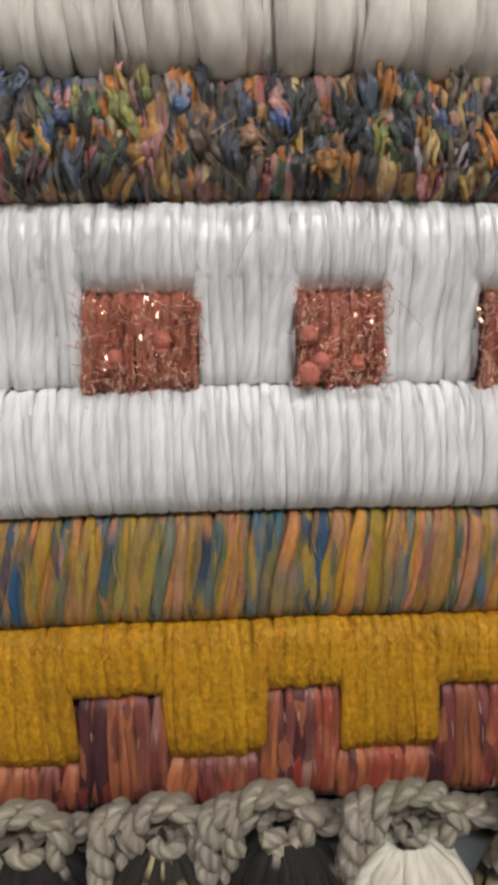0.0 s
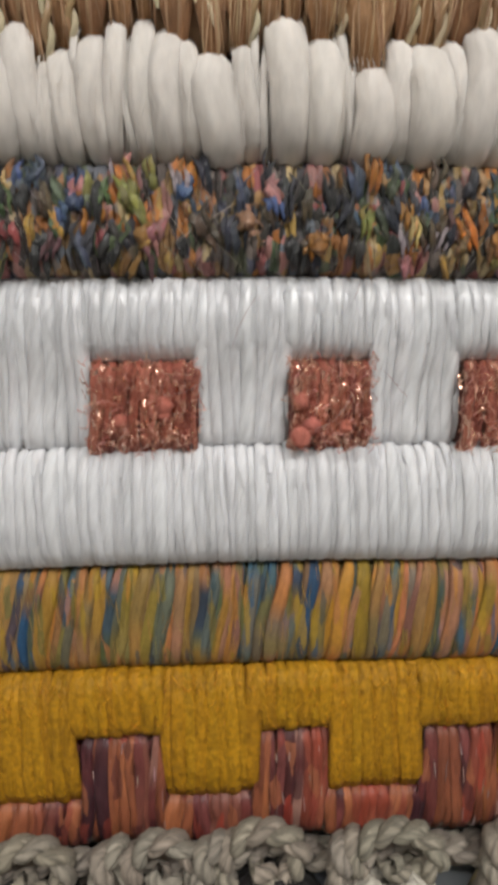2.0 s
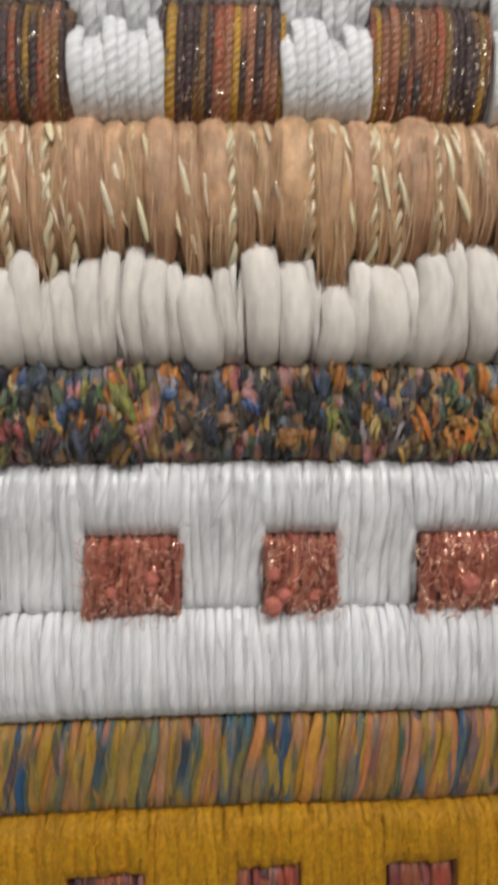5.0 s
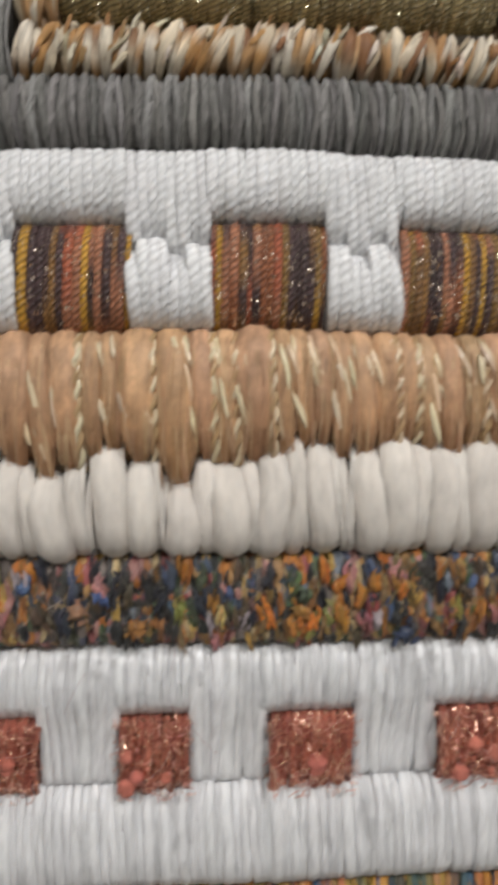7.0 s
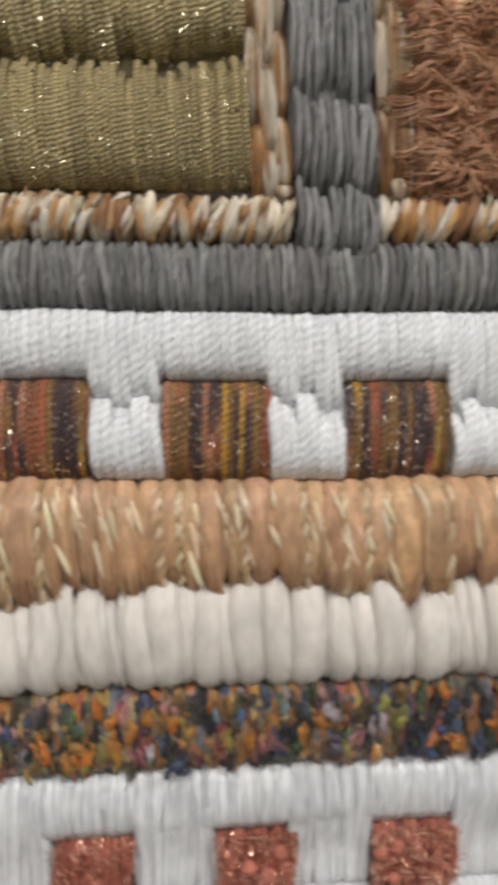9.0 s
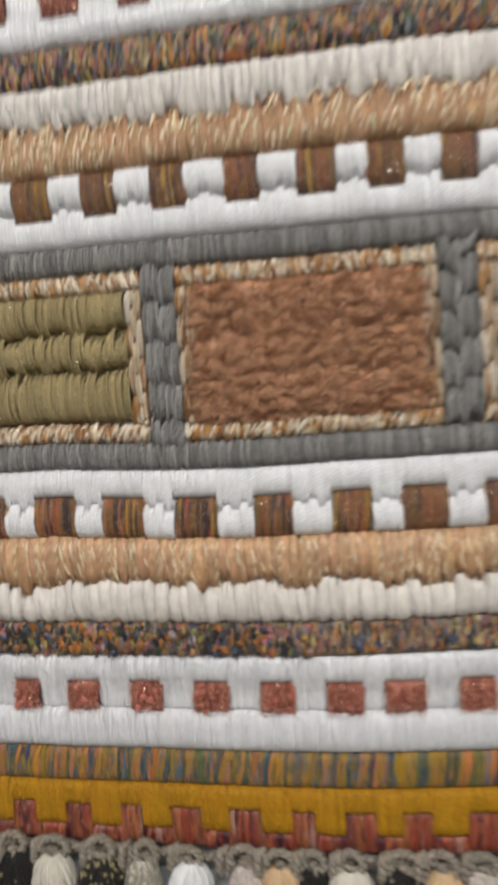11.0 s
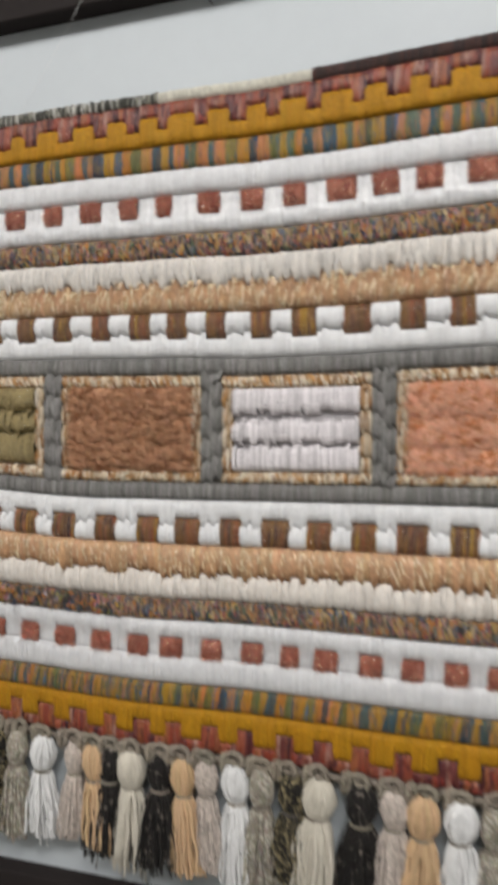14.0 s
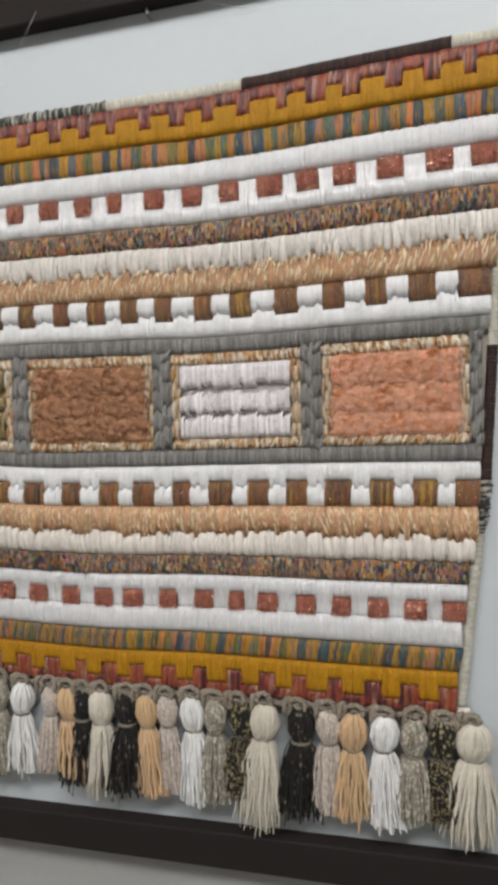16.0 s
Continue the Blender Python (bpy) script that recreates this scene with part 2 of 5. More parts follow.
M = {
    "cream": yarn("cream_roving", 0.9, 0.3, 0.15, fibre=0.35, soft=0.6),
    "tan": yarn("tan_roving", 0.55, 0.2, 0.4, fibre=1.1, grain=0.2),
    "gold_thread": yarn("pale_gold_thread", 0.3, 0.1, 0.6, fibre=0.08),
    "satin": yarn("white_satin_yarn", 0.30, 0.1, 0.7, fibre=0.4, plies=2, turns=60.0, ply_depth=0.0001, soft=0.5),
    "white": yarn("white_yarn", 0.55, 0.25, 0.4, fibre=0.28, plies=2, turns=90.0, ply_depth=0.00012, soft=0.5),
    "knit": yarn("white_plied_yarn", 0.62, 0.25, 0.35, fibre=0.4, plies=3, turns=420.0, ply_depth=0.0002, ply_tone=0.12, soft=0.4),
    "speckle": yarn("many_coloured_slub_yarn", 0.55, 0.2, 0.4, fibre=0.7, clumps=0.0004, grain=0.3, cell=(1.9, 6.5), patch_mix=1.0, ragged=0.0012, zones=(0.165, 0.125, 0.105),
                    patches=[(0.025, 0.025, 0.03), (0.46, 0.18, 0.04), (0.035, 0.032, 0.03), (0.48, 0.31, 0.09), (0.09, 0.13, 0.07), (0.05, 0.045, 0.045), (0.38, 0.14, 0.035), (0.15, 0.17, 0.20), (0.40, 0.19, 0.17),
                             (0.06, 0.08, 0.14), (0.54, 0.41, 0.22), (0.03, 0.033, 0.03), (0.34, 0.19, 0.07), (0.24, 0.20, 0.18), (0.28, 0.08, 0.08), (0.42, 0.24, 0.10)]),
    "slub": yarn("glossy_slub_lock", 0.34, 0.2, 0.7, fibre=1.2, clumps=0.0004, grain=0.5),
    "multi": yarn("variegated_matt_yarn", 0.6, 0.2, 0.35, fibre=0.6, grain=0.3, cell=(1.2, 9.0), patch_mix=0.2, ragged=0.0010,
                  patches=[(0.42, 0.18, 0.02), (0.03, 0.06, 0.07), (0.34, 0.21, 0.015), (0.025, 0.09, 0.17), (0.12, 0.13, 0.04), (0.40, 0.16, 0.06), (0.02, 0.035, 0.06), (0.20, 0.15, 0.02)]),
    "yellow": yarn("mustard_chenille_yarn", 0.6, 0.05, 0.3, fibre=0.5, clumps=0.0009, grain=0.7),
    "maroon": yarn("maroon_satin_yarn", 0.42, 0.1, 0.45, fibre=0.9, cell=(1.8, 7.0), patch_mix=0.15, ragged=0.0014, patches=[(0.08, 0.02, 0.022), (0.36, 0.05, 0.03), (0.24, 0.045, 0.03), (0.06, 0.018, 0.022), (0.38, 0.13, 0.06)]),
    "rust": yarn("rust_metallic_yarn", 0.6, 0.25, 0.4, fibre=1.0, clumps=0.0006, fleck=0.26, fleck_size=1500.0, fleck_tint=(1.0, 0.6, 0.45)),
    "pom": yarn("salmon_pompom_yarn", 0.9, 0.4, 0.2, fibre=0.4, clumps=0.0009, grain=0.3),
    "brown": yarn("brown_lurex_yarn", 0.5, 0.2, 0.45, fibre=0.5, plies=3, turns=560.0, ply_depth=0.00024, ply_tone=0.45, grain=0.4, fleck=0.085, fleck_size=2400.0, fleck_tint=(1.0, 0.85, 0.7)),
    "grey": yarn("grey_wool_yarn", 0.8, 0.4, 0.2, fibre=1.0, plies=2, turns=230.0, ply_depth=0.0002, grain=0.35),
    "frame": yarn("tan_and_cream_variegated_yarn", 0.55, 0.25, 0.4, fibre=0.9, plies=2, turns=40.0, ply_depth=0.00015),
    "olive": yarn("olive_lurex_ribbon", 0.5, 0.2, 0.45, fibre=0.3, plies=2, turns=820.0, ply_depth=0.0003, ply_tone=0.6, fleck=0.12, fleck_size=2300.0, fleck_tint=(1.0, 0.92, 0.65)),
    "shag": yarn("brown_feather_yarn", 0.5, 0.3, 0.4, fibre=0.08, grain=0.2),
    "coral": yarn("coral_feather_yarn", 0.7, 0.3, 0.25, fibre=0.08, grain=0.2),
    "silver": yarn("silver_white_ribbon_yarn", 0.4, 0.2, 0.5, fibre=0.5, plies=4, turns=500.0, ply_depth=0.0002, ply_tone=0.15, fleck=0.05, fleck_size=1500.0, fleck_tint=(1, 0.97, 1)),
    "fuzz": yarn("fine_loose_fibre", 0.7, 0.3, 0.3, fibre=0.02),
    "tinsel": yarn("copper_tinsel", 0.3, 0.0, 0.6, fibre=0.02, fleck=0.35, fleck_size=900.0, fleck_tint=(1.0, 0.6, 0.42)),
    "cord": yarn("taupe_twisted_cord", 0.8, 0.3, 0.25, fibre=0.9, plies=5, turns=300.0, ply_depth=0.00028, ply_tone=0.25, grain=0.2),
    "tassel": yarn("tassel_yarn", 0.75, 0.3, 0.3, fibre=0.45, plies=2, turns=120.0, ply_depth=0.00015),
    "binding": yarn("binding_yarn", 0.7, 0.3, 0.3, fibre=0.7),
    "backing": plain("woven_backing", (0.35, 0.31, 0.26), 0.9, 0.2, 40, 900, 0.0004),
    "panel": plain("white_painted_board", (0.53, 0.57, 0.60), 0.5, 0.05, 3, 60, 0.0001),
    "wall": plain("off_white_wall_paint", (0.62, 0.62, 0.6), 0.75, 0.06, 2, 90, 0.0004),
    "paper": plain("creased_grey_paper", (0.36, 0.36, 0.355), 0.6, 0.12, 9, 200, 0.0001, 0.3),
    "bar": plain("black_brown_stained_wood", (0.024, 0.02, 0.0195), 0.6, 0.25, 8, 120, 0.0002, 0.06),
    "floor": plain("grey_floor", (0.3, 0.29, 0.27), 0.6, 0.15, 3, 60),
    "nail": plain("steel_nail", (0.12, 0.12, 0.13), 0.35, 0.1),
    "thread": plain("clear_nylon_thread", (0.75, 0.76, 0.76), 0.25, 0.05),
}

# ---- mesh tools ----


class Heap:
    """Tubes gathered into one mesh of quads, with a tint and a place along the strand for every vertex."""

    def __init__(self):
        self.v, self.f, self.c, self.a, self.n = [], [], [], [], 0

    def tube(self, pts, rw, rd, cols, m=6):
        pts = np.asarray(pts, float)
        n = len(pts)
        t = np.gradient(pts, axis=0)
        t /= np.linalg.norm(t, axis=1)[:, None] + 1e-12
        side = np.cross(t, (0.0, 1.0, 0.0))
        side /= np.linalg.norm(side, axis=1)[:, None] + 1e-9
        nrm = np.cross(side, t)
        ang = np.arange(m) * 2 * math.pi / m + 0.3
        rw, rd = np.broadcast_to(rw, (n,)), np.broadcast_to(rd, (n,))
        ring = pts[:, None] + side[:, None] * (np.cos(ang)[None, :, None] * rw[:, None, None]) + nrm[:, None] * (np.sin(ang)[None, :, None] * rd[:, None, None])
        length = np.concatenate([[0], np.cumsum(np.linalg.norm(np.diff(pts, axis=0), axis=1))])
        along = np.zeros((n, m, 3))
        along[..., 0], along[..., 1], along[..., 2] = (ang / (2 * math.pi))[None], length[:, None] + random.random() * 0.05, random.random()
        cols = np.broadcast_to(np.asarray(cols, float), (n, 3))
        base = self.n + np.arange(n - 1)[:, None] * m
        k = np.arange(m)[None]
        k2 = (k + 1) % m
        self.f.append(np.stack([base + k, base + k2, base + m + k2, base + m + k], -1).reshape(-1, 4))
        self.v.append(ring.reshape(-1, 3))
        self.a.append(along.reshape(-1, 3))
        self.c.append(np.repeat(cols, m, axis=0))
        self.n += n * m

    def mesh(self, name, mat):
        v, f = np.concatenate(self.v), np.concatenate(self.f)
        c, a = np.concatenate(self.c), np.concatenate(self.a)
        me = bpy.data.meshes.new(name)
        me.vertices.add(len(v))
        me.vertices.foreach_set("co", v.ravel().astype(np.float32))
        me.loops.add(f.size)
        me.loops.foreach_set("vertex_index", f.ravel().astype(np.int32))
        me.polygons.add(len(f))
        me.polygons.foreach_set("loop_start", np.arange(0, f.size, 4, dtype=np.int32))
        me.polygons.foreach_set("use_smooth", np.ones(len(f), bool))
        at = me.attributes.new("tint", "FLOAT_COLOR", "POINT")
        at.data.foreach_set("color", np.concatenate([c, np.ones((len(c), 1))], 1).ravel().astype(np.float32))
        at = me.attributes.new("along", "FLOAT_VECTOR", "POINT")
        at.data.foreach_set("vector", a.ravel().astype(np.float32))
        me.update(calc_edges=True)
        me.materials.append(mat)
        return me

    def put(self, name, mat, parent=None, label="", kind=""):
        ob = new(name, self.mesh(name, mat))
        if parent:
            ob.parent = parent
        return tagged(ob, label, kind=kind)


def bm_part(name, bm, mat, parent=None, label="", smooth=False):
    me = bpy.data.meshes.new(name)
    bm.to_mesh(me)
    bm.free()
    me.materials.append(mat)
    for p in me.polygons:
        p.use_smooth = smooth
    ob = new(name, me)
    if parent:
        ob.parent = parent
    if label:
        tagged(ob, label)
    return ob


def box_bm(lo, hi, bevel=0.0, seg=2):
    bm = bmesh.new()
    bmesh.ops.create_cube(bm, size=1)
    for v in bm.verts:
        v.co = [lo[k] + (v.co[k] + 0.5) * (hi[k] - lo[k]) for k in range(3)]
    if bevel:
        bmesh.ops.bevel(bm, geom=bm.edges[:], offset=bevel, segments=seg, affect="EDGES", profile=0.6)
    return bm


def jitter(c, amount):
    k = 1 + random.uniform(-amount, amount)
    return np.array([x * k * (1 + random.uniform(-amount, amount) * (0.35 if max(c) > 1.3 * min(c) else 0.06)) for x in c])


# ---- the room ----
WALL_Y = 0.014
FLOOR_Z, CEIL_Z = -1.45, 1.55


def slab(name, lo, hi, mat, label):
    return tagged(bm_part(name, box_bm(lo, hi), mat), label, kind="structure")


slab("wall_north", (-2.6, WALL_Y + 0.012, FLOOR_Z), (3.4, WALL_Y + 0.14, CEIL_Z), M["wall"], "off-white painted wall behind the hanging")
slab("wall_south", (-2.6, -3.7, FLOOR_Z), (3.4, -3.58, CEIL_Z), M["wall"], "plain off-white painted wall")
slab("wall_west", (-2.72, -3.7, FLOOR_Z), (-2.6, WALL_Y + 0.14, CEIL_Z), M["wall"], "plain off-white painted wall")
slab("wall_east", (3.4, -3.7, FLOOR_Z), (3.52, WALL_Y + 0.14, CEIL_Z), M["wall"], "plain off-white painted wall")
slab("floor", (-2.72, -3.7, FLOOR_Z - 0.1), (3.52, WALL_Y + 0.14, FLOOR_Z), M["floor"], "plain grey floor")
slab("ceiling", (-2.72, -3.7, CEIL_Z), (3.52, WALL_Y + 0.14, CEIL_Z + 0.1), M["wall"], "plain white ceiling")

# the display board with its two dark rails
board = new("display_board")
tagged(board, "white painted display board with dark wooden rails", "display board")
bm_part("board_face", box_bm((-0.95, WALL_Y, -0.52), (1.15, WALL_Y + 0.0115, 0.50), 0.001), M["panel"], board)
bm = bmesh.new()
bmesh.ops.create_grid(bm, x_segments=90, y_segments=30, size=0.5)
for v in bm.verts:
    x, z = 0.1 + v.co.x * 2.1, -0.675 + v.co.y * 0.30
    v.co = (x, WALL_Y + 0.006 - 0.004 * noise.noise((x * 9, z * 34, 1.7)) - 0.002 * noise.noise((x * 30, z * 60, 4.0)), z)
bm_part("paper_sheet", bm, M["paper"], board, "creased grey paper below the rail", smooth=True)


def rail(z_mid, tilt, height, depth, name):
    bm = box_bm((-1.0, -depth, -height / 2), (1.0, 0.0, height / 2), 0.003, 3)
    bmesh.ops.subdivide_edges(bm, edges=[e for e in bm.edges if abs(e.verts[0].co.x - e.verts[1].co.x) > 0.5], cuts=24)
    for v in bm.verts:
        v.co.z += 0.0008 * noise.noise((v.co.x * 4, z_mid * 9, 0))
    bmesh.ops.transform(bm, matrix=pose(0.22, WALL_Y - 0.0002, z_mid, 0, -tilt, 0), verts=bm.verts)
    return bm_part(name, bm, M["bar"], board, "black-brown stained wooden rail")


rail(-0.5005, 2.25, 0.041, 0.022, "lower_rail")
rail(0.487, -1.0, 0.096, 0.022, "upper_rail")

nail = new("nail")
tagged(nail, "small steel nail in the white board", "nail")
h = Heap()
h.tube([(0.166, WALL_Y + 0.001, 0.431), (0.166, WALL_Y - 0.006, 0.4305), (0.166, WALL_Y - 0.012, 0.430)], 0.0009, 0.0009, (0.1, 0.1, 0.1), 8)
h.put("shank", M["nail"], nail)
h = Heap()
h.tube([(0.166, WALL_Y - 0.0115, 0.430), (0.166, WALL_Y - 0.0118, 0.4335), (0.1662, WALL_Y - 0.0115, 0.4365)], 0.0018, 0.0012, (0.1, 0.1, 0.1), 8)
h.put("hook", M["nail"], nail)


def thread(a, b, sag_m, off):
    h = Heap()
    s = np.linspace(0, 1, 14)
    p = np.outer(1 - s, a) + np.outer(s, b)
    p[:, 2] -= sag_m * np.sin(math.pi * s)
    p[:, 1] = WALL_Y - 0.0006 - off * s
    h.tube(p, 0.0002, 0.0002, (0.8, 0.8, 0.8), 5)
    ob = h.put("nylon_thread", M["thread"])
    return tagged(ob, "thin clear nylon hanging thread against the board", "thread", group="hanging threads")


thread((-0.06, 0, 0.36), (0.034, 0, 0.452), 0.004, 0.024)
thread((0.29, 0, 0.416), (0.19, 0, 0.446), 0.003, 0.024)

# ---- the wall hanging: plan ----
UP_X = (-0.30, -0.15, 0.02, 0.08, 0.12, 0.16, 0.21, 0.25, 0.30, 0.36, 0.41, 0.47, 0.55)
UP_Z = (0.006, 0.005, 0.0032, 0.0014, 0.001, 0.0, -0.0023, -0.002, -0.0018, 0.0, 0.001, 0.002, 0.003)
LO_X = (-0.30, -0.16, -0.09, -0.055, -0.01, 0.04, 0.09, 0.13, 0.18, 0.22, 0.27, 0.31, 0.40, 0.52)
LO_Z = (0.0032, 0.0030, 0.0027, 0.0003, -0.0019, -0.0031, -0.0022, -0.0021, -0.0014, -0.0003, 0.0, 0.0007, 0.0014, 0.0018)
HEM_X = (-0.30, -0.18, -0.13, -0.10, -0.05, -0.01, 0.035, 0.09, 0.12, 0.16, 0.20, 0.25, 0.35, 0.42, 0.52)
HEM_Z = (0.0008, 0.0005, -0.0003, -0.0015, -0.0018, -0.0028, -0.0036, -0.0039, -0.0031, -0.0014, 0.0003, 0.0009, 0.0007, 0.0012, 0.0022)


def sag(x, z):
    """How far the rows wander up and down along the cloth."""
    z = np.asarray(z)
    k, f = np.clip((z + 0.07) / 0.14, 0, 1), np.clip((-0.115 - z) / 0.075, 0, 1)
    return np.interp(x, UP_X, UP_Z) * k + (1 - k) * (np.interp(x, LO_X, LO_Z) * (1 - f) + np.interp(x, HEM_X, HEM_Z) * f)


# where the tan points hang lowest over the cream, along the close stretch
TAN_POINTS = [(-.1769, -.1462), (-.1677, -.1472), (-.1577, -.1489), (-.1525, -.1527), (-.1469, -.1493), (-.1387, -.1482), (-.1270, -.1479), (-.1217, -.1550), (-.1090, -.1496), (-.0991, -.1488),
              (-.0906, -.1491), (-.0799, -.1481), (-.0706, -.1484), (-.0563, -.1481), (-.0503, -.1490), (-.0320, -.1488), (-.0182, -.1505), (-.0105, -.1509), (.0050, -.1550), (.0224, -.1506),
              (.0315, -.1518), (.0439, -.1494), (.0648, -.1560), (.0931, -.1501), (.1127, -.1512)]

LEFT = -0.295
Y0 = 0.0065
NEAR_X = 0.115


def right_edge(z):
    return float(np.interp(z, (-0.31, -0.2, -0.09, 0.1, 0.157, 0.35), (0.4825, 0.4945, 0.5078, 0.5195, 0.5255, 0.540)))


RUST_LOW = [(-.268, -.246), (-.225, -.202), (-.1815, -.1575), (-.1375, -.119), (-.0985, -.0763), (-.0535, -.0315), (-.0103, .0142), (.0347, .0573), (.078, .1016),
            (.115, .140), (.1605, .183), (.2032, .2257), (.2435, .262), (.2764, .300), (.320, .341), (.358, .3785), (.396, .417), (.432, .455), (.470, .4926)]
RUST_UP = [(-.250, -.226), (-.205, -.182), (-.1605, -.1388), (-.1198, -.0975), (-.0742, -.0488), (-.024, -.0015), (.0208, .0452), (.0673, .089), (.1098, .1277),
           (.1558, .180), (.2015, .2247), (.2443, .2667), (.287, .315), (.3298, .3536), (.3688, .3919), (.4128, .4394), (.4606, .487), (.5027, .5283)]
BROWN_LOW = [(-.254, -.226), (-.206, -.178), (-.159, -.130), (-.110, -.081), (-.062, -.033), (-.0128, .0154), (.0393, .065), (.089, .1132), (.131, .1595),
             (.1803, .2035), (.2233, .2518), (.2692, .293), (.312, .335), (.3533, .3808), (.3995, .4248), (.442, .4677), (.484, .507)]
BROWN_UP = [(-.255, -.230), (-.205, -.181), (-.157, -.1324), (-.1047, -.0792), (-.058, -.035), (-.0125, .0116), (.0345, .0577), (.0796, .1038), (.1218, .1452),
            (.1654, .1866), (.2126, .2346), (.254, .2776), (.3026, .330), (.3546, .3774), (.398, .4207), (.4412, .4683), (.4884, .5195)]
CREN_LOW = [(-.268, -.249), (-.228, -.208), (-.1885, -.168), (-.1475, -.1298), (-.107, -.089), (-.0685, -.0512), (-.032, -.0102), (.008, .029), (.0496, .0654), (.084, .1055), (.121, .141),
            (.161, .1812), (.2005, .217), (.2387, .2577), (.2758, .2967), (.3129, .3308), (.3508, .3693), (.3898, .4077), (.4264, .4454), (.4647, .4825)]
CREN_UP = [(-.252, -.230), (-.210, -.188), (-.170, -.148), (-.1282, -.1058), (-.0897, -.066), (-.0499, -.0313), (-.0063, .0121), (.0378, .0535), (.075, .093), (.1118, .1251), (.1516, .167),
           (.1885, .2069), (.2274, .2425), (.2669, .2827), (.3091, .3227), (.3424, .363), (.3804, .3975), (.4227, .4403), (.4598, .4768), (.4977, .5106)]

hanging = new("wall_hanging")
tagged(hanging, "handwoven wall hanging in white, tan, rust and mustard yarn bands", "wall hanging")


class Band:
    """A woven band: a core with its strands, the near ones single."""

    def __init__(self, name, label, mat, z0, z1, core, x0=LEFT, x1=None, single=True, y=None, deep=0.0058):
        self.mat, self.single, self.rest = M[mat], single, Heap()
        x1 = right_edge((z0 + z1) / 2) if x1 is None else x1
        xs = np.linspace(x0 + 0.001, x1 - 0.001, max(4, int((x1 - x0) / 0.02)))
        h = Heap()
        mid = (z0 + z1) / 2
        h.tube(np.stack([xs, np.full_like(xs, Y0 if y is None else y), mid + sag(xs, mid)], 1), abs(z1 - z0) / 2 * 0.97, deep, core, 14)
        self.core = h.put(name, self.mat, hanging, label)

    def add(self, pts, rw, rd, cols, m=6):
        if self.single and float(np.mean(np.asarray(pts)[:, 0])) < NEAR_X:
            h = Heap()
            h.tube(pts, rw, rd, cols, m)
            h.put("strand", self.mat, self.core)
        else:
            self.rest.tube(pts, rw, rd, cols, m)

    def done(self):
        if self.rest.n:
            self.rest.put("yarn", self.mat, self.core, kind="stuff")


def wrap_path(x, zb, zt, depth, lean=0.0, n=7, p=3.0, wob=0.0, y0=Y0):
    s = (1 - np.cos(np.linspace(0, math.pi, n))) / 2
    z = zb + (zt - zb) * s
    xx = x + lean * (s - 0.5)
    if wob:
        xx = xx + wob * np.sin(s * random.uniform(3, 8) + random.uniform(0, 6))
    y = y0 - random.uniform(-.0003, .0003) - depth * np.sqrt(np.maximum(1 - np.abs(2 * s - 1) ** p, 0))
    return np.stack([xx, y, z + sag(xx, z)], 1), s


def wrap(band, x, zb, zt, w, depth, cols, lean=0.0, n=7, m=6, flat=0.36, p=3.0, wob=0.0003, taper=0.3, y0=Y0, fat=1.3):
    pts, s = wrap_path(x, zb, zt, depth, lean, n, p, wob, y0)
    shape = 1 - taper * np.abs(2 * s - 1) ** 4
    band.add(pts, w * 0.5 * fat * shape, w * flat * shape, cols, m)


def steps(x0, x1, w, vary=0.15):
    """Centres and widths of strands laid side by side."""
    out, x = [], x0
    while x < x1 - w * 0.35:
        k = w * random.uniform(1 - vary, 1 + vary)
        k = min(k, x1 - x)
        out.append((x + k / 2, k))
        x += k
    return out


def inside(x, spans):
    return any(a <= x <= b for a, b in spans)


def pick(palette):
    return np.array(random.choice(palette))


WHITE = (0.715, 0.715, 0.728)
PLIED = (0.765, 0.765, 0.775)
CREAM = (0.685, 0.640, 0.592)
SPECKS = [(0.02, 0.022, 0.035), (0.025, 0.025, 0.025), (0.05, 0.045, 0.04), (0.07, 0.09, 0.05), (0.06, 0.08, 0.12), (0.14, 0.07, 0.07), (0.04, 0.04, 0.05), (0.10, 0.07, 0.04), (0.20, 0.10, 0.03)]
BRIGHT = [(0.54, 0.18, 0.03), (0.36, 0.30, 0.32), (0.48, 0.20, 0.20), (0.26, 0.24, 0.06), (0.42, 0.16, 0.03), (0.48, 0.27, 0.06), (0.40, 0.17, 0.03), (0.54, 0.36, 0.14), (0.10, 0.15, 0.06), (0.16, 0.19, 0.22), (0.08, 0.12, 0.25), (0.42, 0.17, 0.16), (0.34, 0.07, 0.07),
          (0.30, 0.19, 0.10), (0.26, 0.12, 0.04), (0.34, 0.16, 0.05)]
KNOTS = [(0.50, 0.18, 0.03), (0.10, 0.075, 0.10), (0.46, 0.17, 0.17), (0.36, 0.19, 0.11), (0.34, 0.15, 0.04), (0.04, 0.06, 0.12), (0.40, 0.20, 0.05)]
MULTI = [(0.40, 0.19, 0.02), (0.34, 0.20, 0.02), (0.42, 0.17, 0.05), (0.05, 0.08, 0.10), (0.03, 0.045, 0.08), (0.10, 0.12, 0.03), (0.32, 0.16, 0.11), (0.02, 0.13, 0.30),
         (0.12, 0.13, 0.10), (0.32, 0.14, 0.09), (0.14, 0.15, 0.06), (0.36, 0.20, 0.03), (0.24, 0.17, 0.03)]
WARM = [[(0.44, 0.17, 0.02), (0.48, 0.16, 0.05), (0.38, 0.18, 0.015)], [(0.36, 0.20, 0.012), (0.28, 0.17, 0.015), (0.40, 0.20, 0.02)], [(0.42, 0.16, 0.06), (0.34, 0.16, 0.08), (0.34, 0.18, 0.03)]]
